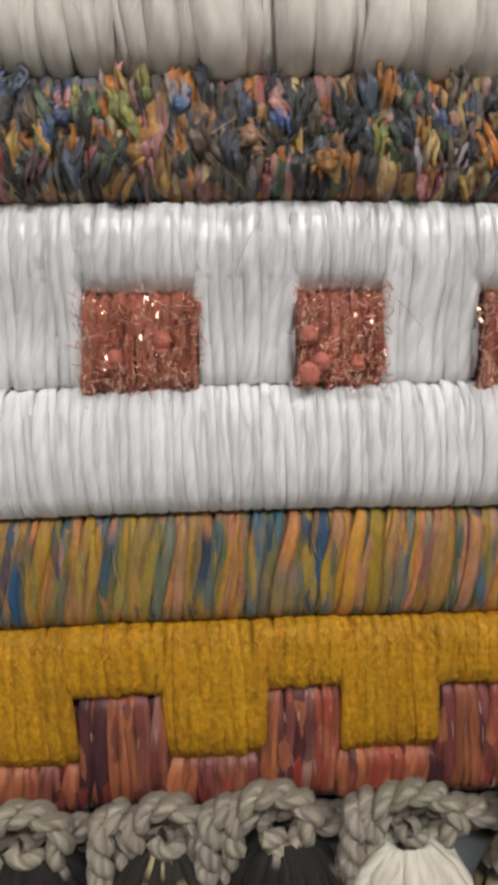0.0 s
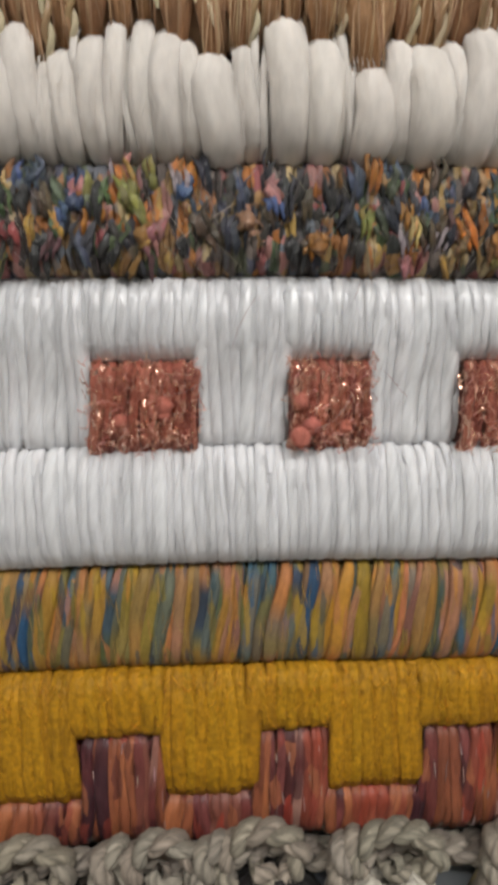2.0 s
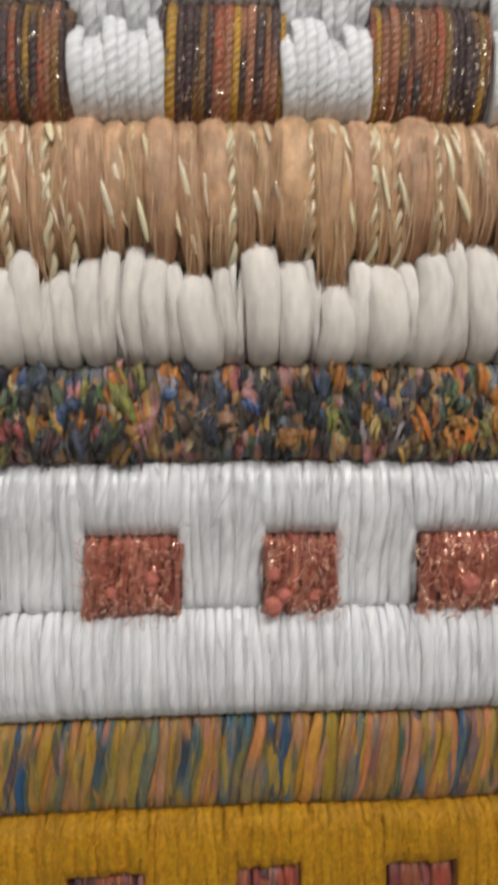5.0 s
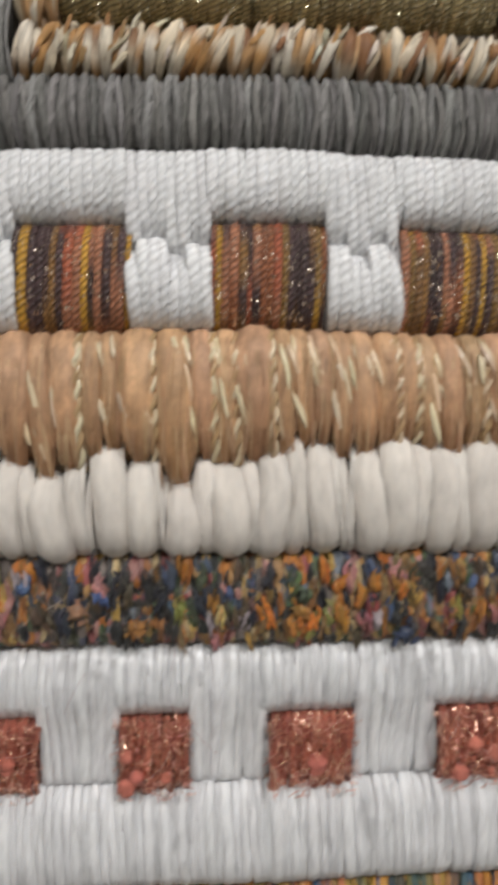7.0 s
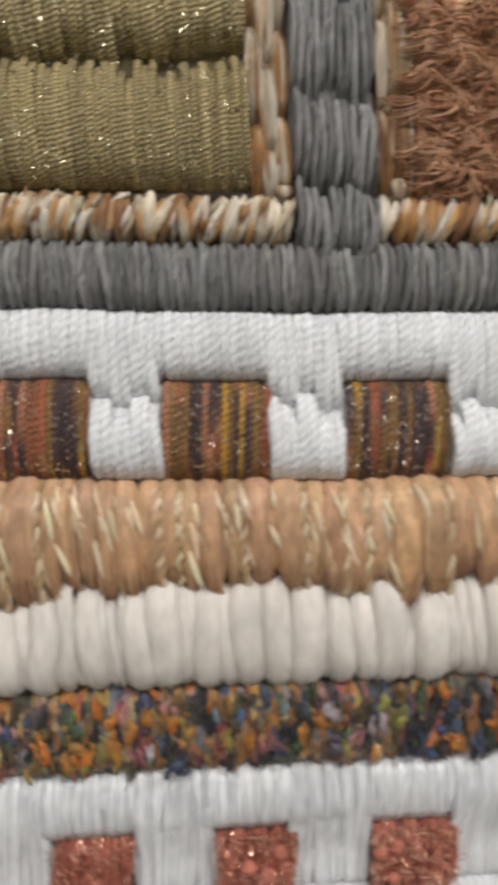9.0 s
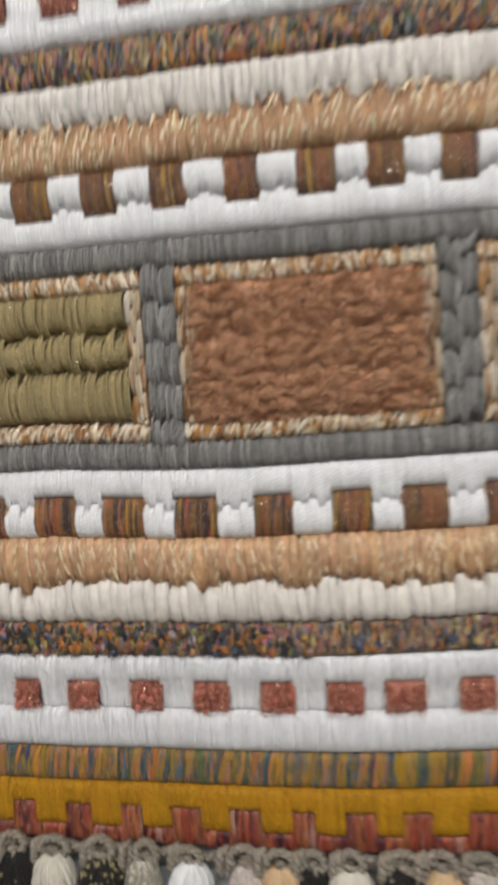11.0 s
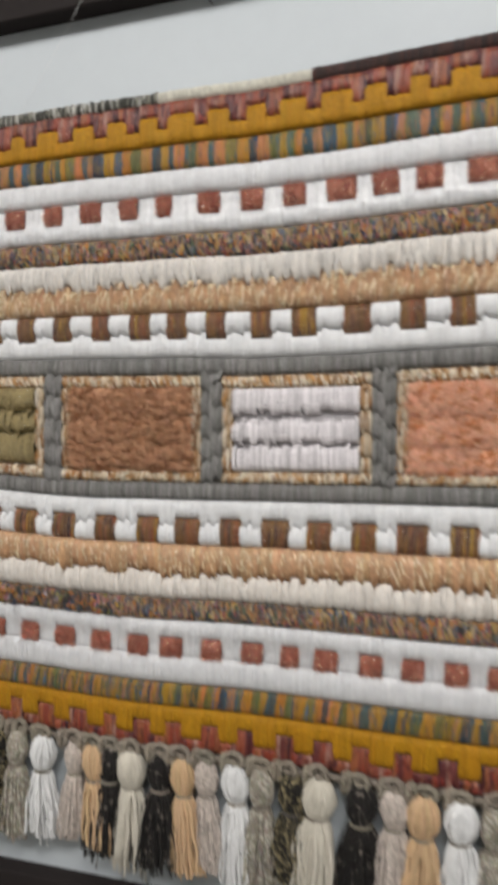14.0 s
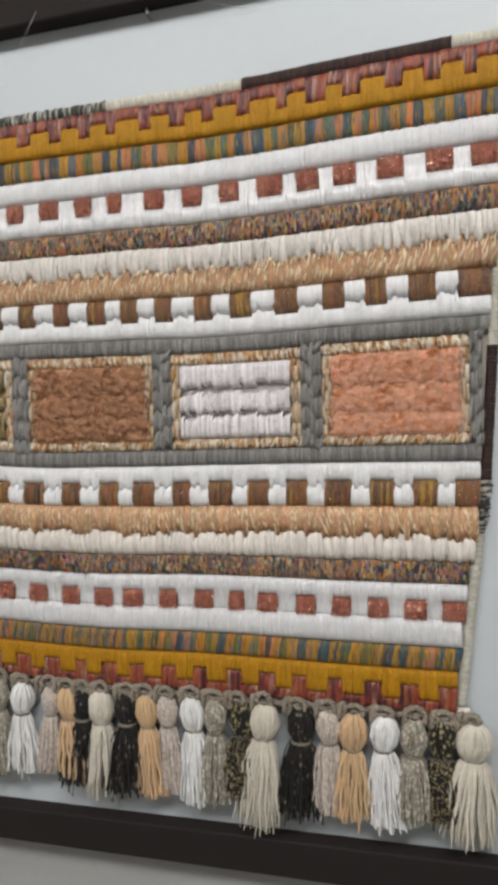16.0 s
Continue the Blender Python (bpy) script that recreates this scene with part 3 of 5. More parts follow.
COOL = [[(0.03, 0.07, 0.085), (0.07, 0.10, 0.06), (0.045, 0.09, 0.11)], [(0.022, 0.036, 0.06), (0.03, 0.08, 0.125), (0.055, 0.065, 0.05)], [(0.11, 0.12, 0.04), (0.07, 0.11, 0.09), (0.17, 0.14, 0.03)]]
YELLOW = (0.40, 0.192, 0.006)
MAROONS = [[(0.07, 0.018, 0.018), (0.12, 0.026, 0.026), (0.05, 0.015, 0.02), (0.18, 0.05, 0.045)], [(0.28, 0.055, 0.03), (0.22, 0.05, 0.03), (0.31, 0.09, 0.05)],
           [(0.33, 0.11, 0.045), (0.27, 0.085, 0.04), (0.22, 0.065, 0.033)], [(0.20, 0.065, 0.045), (0.14, 0.035, 0.03), (0.34, 0.18, 0.14)]]
BROWNS = [(0.25, 0.085, 0.035), (0.17, 0.085, 0.03), (0.06, 0.032, 0.03), (0.32, 0.085, 0.04), (0.065, 0.036, 0.036), (0.22, 0.11, 0.032), (0.46, 0.245, 0.03), (0.34, 0.14, 0.075), (0.05, 0.027, 0.026)]
FRAMES = [(0.70, 0.60, 0.46), (0.60, 0.48, 0.33), (0.40, 0.19, 0.06), (0.50, 0.27, 0.10), (0.24, 0.11, 0.045), (0.74, 0.66, 0.55), (0.44, 0.25, 0.11), (0.70, 0.62, 0.50), (0.62, 0.50, 0.36), (0.66, 0.56, 0.42)]
TAN = (0.480, 0.295, 0.171)
GREY = (0.222, 0.215, 0.207)


def along_colours(n, palette, run=2.0, blend=0.5):
    """Colours that change along a strand."""
    cols, c = [], pick(palette)
    for _ in range(n):
        if random.random() < 1 / run:
            c = pick(palette)
        cols.append(c * random.uniform(0.8, 1.2))
    cols = np.array(cols)
    cols[1:] = cols[1:] * (1 - blend * 0.5) + cols[:-1] * blend * 0.5
    return cols


def block_core(a, c, zb, zt, colour, mat, name, label):
    h = Heap()
    xs, mid = np.linspace(a, c, 4), (zb + zt) / 2
    h.tube(np.stack([xs, 0 * xs + Y0, mid + sag(xs, mid)], 1), (zt - zb) / 2, .004, colour, 8)
    return h.put(name, M[mat], hanging, label)


def spindle(h, x, y, z, length, width, angle, colour, flat=.6, bow=0.0, n=7, m=5):
    """A short lock of yarn, thick in the middle and drawn out at the ends."""
    s = np.linspace(-1, 1, n)
    shape = (1 - np.abs(s) ** 2.4) * np.array([random.uniform(.6, 1.2) for _ in s]) + .06
    xx = x + math.cos(angle) * s * length / 2 + bow * (1 - s * s) + .35 * bow * np.sin(s * 4.5)
    p = np.stack([xx, y - .0005 * (1 - s * s), z + math.sin(angle) * s * length / 2 + sag(x, z)], 1)
    h.tube(p, width * shape, width * flat * shape, colour, m)


def lay(h, x, zb, zt, q0, q1, lift, width, slant, colour, depth=0.0085, p=3.2, n=8, m=5):
    """A thin thread that follows the roll of a band from q0 to q1 of its height."""
    q = np.linspace(max(.02, q0), min(.98, q1), n)
    t = np.linspace(-1, 1, n)
    z = zb + (zt - zb) * q
    xx = x + slant * (z - z.mean()) + .0003 * np.sin(q * 9 + x * 999)
    y = Y0 - depth * np.sqrt(np.maximum(1 - np.abs(2 * q - 1) ** p, 0)) - lift
    shape = 1 - .75 * np.abs(t) ** 3
    h.tube(np.stack([xx, y, z + sag(xx, z)], 1), width * shape, width * .6 * shape, colour, m)


def filaments(band, zb, zt, depth, p, colour, count, width=(.00006, .00014), spread=.10, skip=(), share=.78, lift=.0009, vary=.16, run=(.15, .4)):
    """Fine fibres lying along the strands, thickest in the stretch passed close by."""
    h = Heap()
    for k in range(count):
        x = random.uniform(-.215, .10) if k < count * share else random.uniform(LEFT, right_edge((zb + zt) / 2))
        if skip and inside(x, skip):
            continue
        q = random.uniform(-.1, .95 - run[0])
        lay(h, x, zb, zt, q, q + random.uniform(*run), lift * random.uniform(.75, 1.15), random.uniform(*width), random.gauss(0, spread), jitter(colour, vary), depth, p, 6, 3)
    h.put("fibre", M["fuzz"], band.core, "fine loose fibres", kind="stuff")


def rows_of(side):
    """Heights of the band edges from the middle outwards, below (-1) or above (1)."""
    if side < 0:
        return dict(frame=-.053, grey=-.0705, strip=-.0893, brown=-.1165, tan=-.1500, cream=-.1708, speck=-.1938, rust0=-.2125, rust1=-.2312, white=-.2590, multi=-.2835, cren=-.2995,
                    tooth=-.3155, hem=-.3270)
    return dict(frame=.0545, grey=.0720, strip=.0910, brown=.1180, tan=.1485, cream=.1730, speck=.1975, rust0=.2168, rust1=.2374, white=.2635, multi=.2890, cren=.3050, tooth=.3190, hem=.3325)


def half(side):
    r = rows_of(side)
    low = side < 0
    rust, brown, cren = (RUST_LOW, BROWN_LOW, CREN_LOW) if low else (RUST_UP, BROWN_UP, CREN_UP)
    n, m = (7, 6) if low else (6, 5)
    o = lambda a, b: (min(a, b), max(a, b))

    # grey band by the panels
    b = Band("grey_band", "grey wool band wound in fine upright strands", "grey", r["frame"], r["grey"], GREY, single=low)
    for x, w in steps(LEFT, right_edge(r["grey"]), 0.0021, 0.22):
        zb, zt = o(r["frame"], r["grey"])
        wrap(b, x, zb, zt, w, 0.0060 + random.uniform(-.0005, .0005), jitter(GREY, 0.34) * 1.12, random.uniform(-.0012, .0012), n + 2, m, 0.62, 3, .0005, fat=.98)
    b.done()
    filaments(b, *o(r["frame"], r["grey"]), 0.0060, 3.0, np.array(GREY) * 1.4, 600 if low else 150, lift=.0013, vary=.3)

    # white strip, with columns down between the brown blocks
    b = Band("white_strip", "white plied yarn strip with columns between brown blocks", "knit", r["grey"], r["strip"], WHITE, single=low)
    out = 1 if side > 0 else -1
    for x, w in steps(LEFT, right_edge(r["strip"]), 0.0025):
        if inside(x, brown):
            zb, zt = o(r["grey"], r["strip"])
            wrap(b, x, zb, zt, w, 0.0062, jitter(PLIED, 0.05), random.uniform(-.0005, .0005), n, m, 0.32, fat=1.55)
        else:
            notch = r["strip"] + out * (((0.0045, 0.0105, 0.0065, 0.0095, 0.005, 0.008)[int((x + 1) / .0056) * 7 % 6] if low else (.0048, .0078, .0058)[int((x + 1) / .0052) % 3]) + random.uniform(-.0006, .0006))
            zb, zt = o(r["grey"], notch)
            wrap(b, x, zb, zt, w, 0.0058, jitter(PLIED, 0.05), random.uniform(-.0005, .0005), n, m, 0.32, fat=1.55)
            zb, zt = o(notch - out * 0.0012, r["brown"])
            wrap(b, x, zb, zt, w * 1.05, 0.0082, jitter(PLIED, 0.05), random.uniform(-.0005, .0005), n, m, 0.34, fat=1.5)
    b.done()
    zb, zt = o(r["strip"], r["brown"])
    core = Band("column_core", "white yarn core under the columns", "knit", r["strip"], r["brown"], WHITE, single=False, deep=.0045)
    core.done()
    for a, c in brown:
        block = block_core(a, c, zb, zt, (0.07, 0.035, 0.025), "brown", "brown_block", "brown and gold lurex yarn block")
        xs = steps(a, c, 0.0018, 0.3)
        bright = a < NEAR_X and low
        second = random.randrange(max(3, len(xs) // 2), len(xs))
        lean = (-0.0016 if low else 0.001) * (1 + random.uniform(-.3, .3))
        for k, (x, w) in enumerate(xs):
            if bright and (k == 1 and random.random() < .8 or k == second) or random.random() < (.06 if bright else .13):
                cols = along_colours(9, [BROWNS[6], (0.40, 0.22, 0.03), (0.20, 0.11, 0.03)] if bright else [(0.34, 0.19, 0.03), (0.40, 0.24, 0.035), (0.20, 0.10, 0.03)], 4)
            else:
                cols = along_colours(9, BROWNS[:6] + BROWNS[7:] if bright else [BROWNS[0], BROWNS[1], BROWNS[5], (0.12, 0.058, 0.038), (0.085, 0.045, 0.034), (0.20, 0.095, 0.05)], 3.4)
            pts, s = wrap_path(x, zb + .0002, zt - .0002, 0.0066, -lean, 9, 3.0)
            h = Heap()
            h.tube(pts, w * 0.64, w * 0.52, cols, 6)
            h.put("strand", M["brown"], block)

    # tan band with pale gold threads; its outer ends interlock with the cream roving
    b = Band("tan_band", "thick tan roving band with pale gold twisted threads", "tan", r["brown"], r["tan"], TAN, single=low)
    hg, hw = Heap(), Heap()
    teeth = []
    x, spots = LEFT, []
    while x < right_edge(r["tan"]):
        w = random.uniform(0.0045, 0.0078) if low else random.uniform(.0030, .0052)
        if low and TAN_POINTS[0][0] - .004 < x + w / 2 < TAN_POINTS[-1][0] + .004:
            x += w
            continue
        deep = random.choice((-.005, -.0035, -.002, 0, .001, .0025, .004)) if low else random.choice((-.004, -.002, 0, .002, .0035, .005))
        spots.append((x, w, r["tan"] + out * deep))
        x += w * 0.93
    if low:
        for k, (px, pz) in enumerate(TAN_POINTS):
            a = (TAN_POINTS[k - 1][0] + px) / 2 if k else px - .004
            c = (TAN_POINTS[k + 1][0] + px) / 2 if k < len(TAN_POINTS) - 1 else px + .004
            gap = c - a
            if gap > .0095:
                # several locks side by side, the one at the point hanging lowest
                count = max(2, round(gap / .0066))
                for j in range(count):
                    x0, x1 = a + gap * j / count, a + gap * (j + 1) / count
                    drop = 0 if x0 <= px < x1 else random.uniform(.0008, .0040)
                    spots.append((x0 - .0003, x1 - x0 + .0006, pz - float(sag(px, pz)) + drop))
                continue
            spots.append((a - .0003, c - a + .0006, pz - float(sag(px, pz))))
    for x, w, end in sorted(spots):
        zb, zt = o(r["brown"] + (-out) * -.0002, end)
        cx = x + w / 2
        pts, s = wrap_path(cx, zb, zt, 0.0085, random.uniform(-.0015, .0015), n + 2, 3.2)
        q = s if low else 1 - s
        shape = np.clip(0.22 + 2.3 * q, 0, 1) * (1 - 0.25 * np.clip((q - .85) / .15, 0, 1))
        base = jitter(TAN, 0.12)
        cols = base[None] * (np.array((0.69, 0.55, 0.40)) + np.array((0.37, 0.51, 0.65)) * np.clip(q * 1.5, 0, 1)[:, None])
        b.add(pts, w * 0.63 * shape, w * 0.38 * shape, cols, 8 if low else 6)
        teeth.append((x, x + w, end))
        # wisps of the roving itself
        for _ in range((26 if cx < NEAR_X else 10) if low else 5):
            q = random.uniform(-.2, .8)
            lay(hw, cx + random.uniform(-.42, .42) * w, zb, zt, q, q + random.uniform(.3, .6), w * .355, random.uniform(.00008, .0002), random.gauss(0, .06), jitter(TAN if random.random() < .8 else (0.56, 0.39, 0.23), .14) * 1.06, n=6, m=4)
        # thin shiny threads slanting over the roving
        for _ in range(random.choice((2, 3, 3, 4)) if low else 3):
            q = random.uniform(.15, .85) if low else random.uniform(-.05, .85)
            lay(hg, x + w * (random.gauss(.05, .22) if low else random.random()), zb, zt, q, q + random.uniform(.18, .38), w * (.29 if low else .33), random.uniform(.00045, .00105), -random.uniform(.1, .4) * (1 if low else -1), jitter((0.72, 0.59, 0.40), .18))
        if random.random() < (.24 if low else .05):
            ph = np.linspace(0, 2 * math.pi * 4, 34)
            s2 = np.linspace(.03, 1, 34)
            z2 = zb + (zt - zb) * s2
            for turn in (0, math.pi):
                x2 = x + w * .9 + .0007 * np.cos(ph + turn)
                y2 = Y0 - 0.0085 * np.sqrt(np.maximum(1 - np.abs(2 * s2 - 1) ** 3.2, 0)) - w * .2 + .0005 * np.sin(ph + turn)
                hg.tube(np.stack([x2, y2, z2 + sag(x2, z2)], 1), .0008, .0008, jitter((0.64, 0.53, 0.36) if turn else (0.42, 0.27, 0.14), .1), 5)
    b.done()
    hw.put("wisp", M["fuzz"], b.core, "loose tan fibres", kind="stuff")
    hg.put("gold_thread", M["gold_thread"], b.core, "pale gold twisted threads", kind="stuff")

    # cream roving
    b = Band("cream_band", "puffy cream wool roving band", "cream", r["tan"], r["cream"], CREAM, single=low, deep=.0075)
    x = LEFT
    while x < right_edge(r["cream"]):
        w = random.choice((0.0013, 0.0018, 0.0040, 0.0054, 0.0068, 0.0084)) * random.uniform(.9, 1.1) * (1 if low else .55)
        cx = x + w / 2
        near = [(abs(cx - (a + c) / 2) / (c - a), e) for a, c, e in teeth if a <= cx <= c] or [(.3, r["tan"])]
        mid, e = min(near)
        top = e - out * ((.0008 + .0115 * min(mid, .45)) if low else (.0015 + .009 * min(mid, .45)))
        end = r["cream"] + out * random.uniform(-.0006, .0006)
        zb, zt = o(top, end)
        wrap(b, cx, zb, zt, w, 0.0085, jitter(CREAM, 0.05), random.uniform(-.0012, .0012), n + 2, 8 if low else 6, 0.39 if low else .28, 3.0, .0007 if low else .0002, taper=0.25, fat=1.27 if low else 1.9)
        x += w * 0.9
    b.done()

    filaments(b, *o(r["tan"], r["cream"]), 0.0085, 3.0, np.array(CREAM) * 1.05, 1500 if low else 100, (.00004, .00010), .10, lift=.0019, vary=.2)

    # many-coloured slub yarn
    b = Band("speckled_band", "many-coloured slub yarn band in dark mixed tones", "speckle", r["cream"], r["speck"], (0.05, 0.05, 0.05), single=low)
    zb, zt = o(r["cream"], r["speck"])
    for x, w in steps(LEFT, right_edge(r["speck"]), 0.0017, 0.35):
        k = 15 if low else 9
        s = np.linspace(0, 1, k)
        cols = along_colours(k, SPECKS, 2.2, 0.25)
        xx = x + random.uniform(-.0009, .0009) * (s - .5) + np.array([random.uniform(-.0003, .0003) for _ in s])
        z = zb + (zt - zb) * s
        y = Y0 - 0.0058 * np.sqrt(np.maximum(1 - np.abs(2 * s - 1) ** 4, 0)) + np.array([random.uniform(-.0012, .0008) for _ in s])
        fat = w * np.array([random.uniform(.5, .95) for _ in s])
        b.add(np.stack([xx, y, z + sag(xx, z)], 1), fat, fat * .8, cols, 6 if low else 5)
    # slubs: drawn-out soft locks of one colour, and a few fuzzy knots
    hs = Heap()
    for k in range(400 if low else 300):
        x = random.uniform(-.215, .07) if low else random.uniform(LEFT, right_edge(r["speck"]))
        z = random.uniform(zb + .0022, zt - .0022)
        q = (z - zb) / (zt - zb)
        y = Y0 - 0.0060 * math.sqrt(max(0, 1 - abs(2 * q - 1) ** 4)) - random.uniform(.0003, .0019)
        big = random.random() < .035
        zone = noise.noise((x * 62, z * 48, 7.7))
        pal = BRIGHT[:5] if zone > .25 else SPECKS if zone < -.12 else BRIGHT if random.random() < .5 else SPECKS
        ln = random.uniform(.0048, .0085) if not big else random.uniform(.003, .0048)
        ww = (random.uniform(.0010, .0020) if low else random.uniform(.0006, .0012)) if not big else random.uniform(.0014, .0022)
        z = min(max(z, zb + ln * .42), zt - ln * .42)
        dye, lean, bow = pick(pal if random.random() < .8 else BRIGHT), math.pi / 2 + random.gauss(0, .2), random.uniform(-.0009, .0009)
        for _ in range(4 if low else 1):
            # each lock is a few thin tufts that part at their ends
            spindle(hs, x + random.gauss(0, ww * .5) * low, y - random.uniform(0, .0004), z + random.gauss(0, .0008) * low, ln * random.uniform(.7, 1.15), ww * (random.uniform(.35, .65) if low else 1), lean + random.gauss(0, .10),
                    jitter(dye, .32), .6, bow + random.gauss(0, .0004), 9 if low else 6, 5 if low else 4)
        if big and low:
            # a fuzzy knot: a few fat curls of one dye round a soft middle
            dye = np.array(KNOTS[k % len(KNOTS)])
            spindle(hs, x, y - .0004, z, .0044, .0021, random.uniform(0, math.pi), dye * .8, .7, 0, 7, 8)
            for _ in range(11):
                spindle(hs, x + random.gauss(0, .0012), y - random.uniform(.0006, .0013), z + random.gauss(0, .0014), random.uniform(.0022, .0042), random.uniform(.0004, .0008),
                        random.uniform(0, math.pi), jitter(dye, .22), .7, random.uniform(-.0010, .0010), 7, 5)
    hs.put("slub", M["slub"], b.core, "soft coloured slubs", kind="stuff")
    b.done()

    filaments(b, *o(r["cream"], r["speck"]), 0.0060, 4.0, (0.34, 0.28, 0.25), 700 if low else 200, (.00004, .00009), .8, lift=.0017, vary=.5)

    # satin white round the rust blocks
    b = Band("satin_white_band", "glossy white yarn band round rust blocks", "satin", r["speck"], r["rust0"], WHITE, single=low)
    for x, w in steps(LEFT, right_edge(r["rust0"]), 0.0024, 0.25):
        inn = inside(x, rust)
        zb, zt = o(r["speck"], r["rust0"] if inn else r["rust1"])
        lean = random.uniform(-.0002, 0.0034) * (1 if low else -1) * (0.4 if inn else 1.0)
        if inn:
            wrap(b, x, zb, zt, w, 0.0062, jitter(WHITE, 0.06), lean, n, m, 0.31, 3.0, .0004, fat=1.6)
        else:
            # rolled at the far end, then lying back flat between the blocks
            pts, q = wrap_path(x, zb, zt, 0.0, lean, n + 5, 3, .0004)
            if low:
                q = 1 - q
            roll = 0.0062 * np.sqrt(np.maximum(1 - np.abs(2 * np.clip(q * 1.05, 0, .5) - 1) ** 3, 0)) - .0040 * np.clip((q - .30) / .35, 0, 1) ** 1.3
            roll *= np.clip((1 - q) / .04, 0, 1) ** .5
            pts[:, 1] -= roll
            b.add(pts, w * .80, w * .31, jitter(WHITE, 0.06), m)
    b.done()
    zb, zt = o(r["rust0"], r["rust1"])
    core = Band("column_core", "white yarn core under the columns", "satin", r["rust0"], r["rust1"], WHITE, single=False, deep=.0026)
    core.done()
    for a, c in rust:
        near = low and a < .2
        block = block_core(a, c, zb, zt, (0.12, 0.035, 0.028), "rust", "rust_block", "rust metallic boucle yarn block")
        for x, w in steps(a + .0003, c - .0003, 0.0022, .3):
            k = 9 if near else 6
            pts, s = wrap_path(x, zb - random.uniform(.0006, .0026) * low, zt + .0002, 0.0058, (.0016 if low else -.001), k, 3.5, .00035)
            pts[:, 1] += np.array([random.uniform(-.0006, .0006) for _ in s])
            f = w * np.array([random.uniform(.5, .75) for _ in s])
            h = Heap()
            h.tube(pts, f, f * .8, along_colours(k, [(0.33, 0.092, 0.057), (0.22, 0.052, 0.035), (0.40, 0.135, 0.088), (0.26, 0.07, 0.045)], 2.5), 6)
            h.put("strand", M["rust"], block)
        # frizzy tinsel
        h = Heap()
        for _ in range(270 if near else 90):
            x, z = random.uniform(a - .0007, c + .0007), random.uniform(zb - .0012, zt + .0008)
            ln, an = random.uniform(.0010, .0034), random.uniform(0, math.pi)
            s = np.linspace(-1, 1, 5)
            bow = random.uniform(-.0008, .0008)
            p = np.stack([x + math.cos(an) * s * ln / 2 + bow * (1 - s * s), Y0 - .0072 - random.uniform(.0, .0008) - .0006 * (1 - s * s), z + math.sin(an) * s * ln / 2 + sag(x, z)], 1)
            # three hairs in ten are tinted pale, sparkle put into their colour
            h.tube(p, .00009 if near else .0002, .00009 if near else .0002, jitter((0.44, 0.15, 0.10) if random.random() < .7 else (0.85, 0.45, 0.34), .35), 4)
        h.put("tinsel", M["tinsel"], block, "fine copper tinsel hairs", kind="stuff")
        if near and (a < NEAR_X or random.random() < .15):
            h = Heap()
            for _ in range(random.choice((2, 3, 4, 5))):
                x, z = random.uniform(a + .002, c - .002), random.uniform(zb, zt - .004)
                rr = random.uniform(.0013, .0026)
                s = np.linspace(-1, 1, 9)
                sh = np.sqrt(np.maximum(1 - s * s, .02))
                wig = np.array([random.uniform(.84, 1.14) for _ in s])
                h.tube(np.stack([x + 0 * s, Y0 - .0072 + 0 * s, z + s * rr + sag(x, z)], 1), rr * sh * wig, rr * .75 * sh * wig, jitter((0.46, 0.15, 0.11), .12), 10)
            h.put("pompom", M["pom"], block, "small soft salmon pompoms")

    zb, zt = o(r["speck"], r["rust0"])
    filaments(b, zb, zt, 0.0062, 3.0, np.array(WHITE) * 1.08, 1500 if low else 150, lift=.0009, vary=.08)

    # plain white
    b = Band("white_band", "plain white yarn band of upright strands", "white", r["rust1"], r["white"], WHITE, single=low)
    zb, zt = o(r["rust1"], r["white"])
    for x, w in steps(LEFT, right_edge(r["white"]), 0.0022, 0.22):
        e = random.uniform(-.0006, .0006)
        wrap(b, x, zb, zt + e, w, 0.0066, jitter(WHITE, 0.045), random.uniform(-.0009, .0006), n + 1, m, 0.31, 3.4, .0003, fat=1.6)
    b.done()

    filaments(b, zb, zt, 0.0066, 3.4, np.array(WHITE) * 1.05, 1600 if low else 150, lift=.0008, vary=.08)

    # variegated
    b = Band("variegated_band", "variegated ochre, blue and green yarn band", "multi", r["white"], r["multi"], (0.15, 0.12, 0.04), single=low, deep=.0040)
    zb, zt = o(r["white"], r["multi"])
    x, stop, fam, warm = LEFT, LEFT, WARM[0], True
    while x < right_edge(r["multi"]):
        if x >= stop:
            warm = not warm
            fam = random.choice(WARM if warm else COOL)
            base, stop = pick(fam), x + (random.uniform(.0025, .0075) if low and x < NEAR_X else random.uniform(.005, .012))
        w = 0.0014 * random.uniform(.6, 1.5)
        k = 16 if low and x < NEAR_X else 9
        c = base if not (low and x < NEAR_X) and random.random() < .72 else pick(fam) if random.random() < .9 else pick(MULTI)
        mixk = random.uniform(.15, .8) if low and x < NEAR_X else random.uniform(.05, .25)
        cols = (c * random.uniform(.8, 1.2))[None] * (1 - mixk) + along_colours(k, MULTI, 4.5, .9) * mixk
        wrap(b, x + w / 2, zb, zt, w, 0.0050, cols, random.uniform(.0025, .0055) if low else random.uniform(-.001, .001), k, m, 0.34, 4, .0005, fat=2.0)
        x += w
    b.done()

    filaments(b, zb, zt, 0.0050, 4.0, (0.36, 0.22, 0.06), 900 if low else 200, (.00005, .00012), .12, lift=.0007, vary=.5, run=(.08, .25))

    # mustard chenille with square teeth, maroon satin between them
    b = Band("mustard_band", "mustard chenille band with square teeth", "yellow", r["multi"], r["cren"], YELLOW, single=low, deep=.0050)
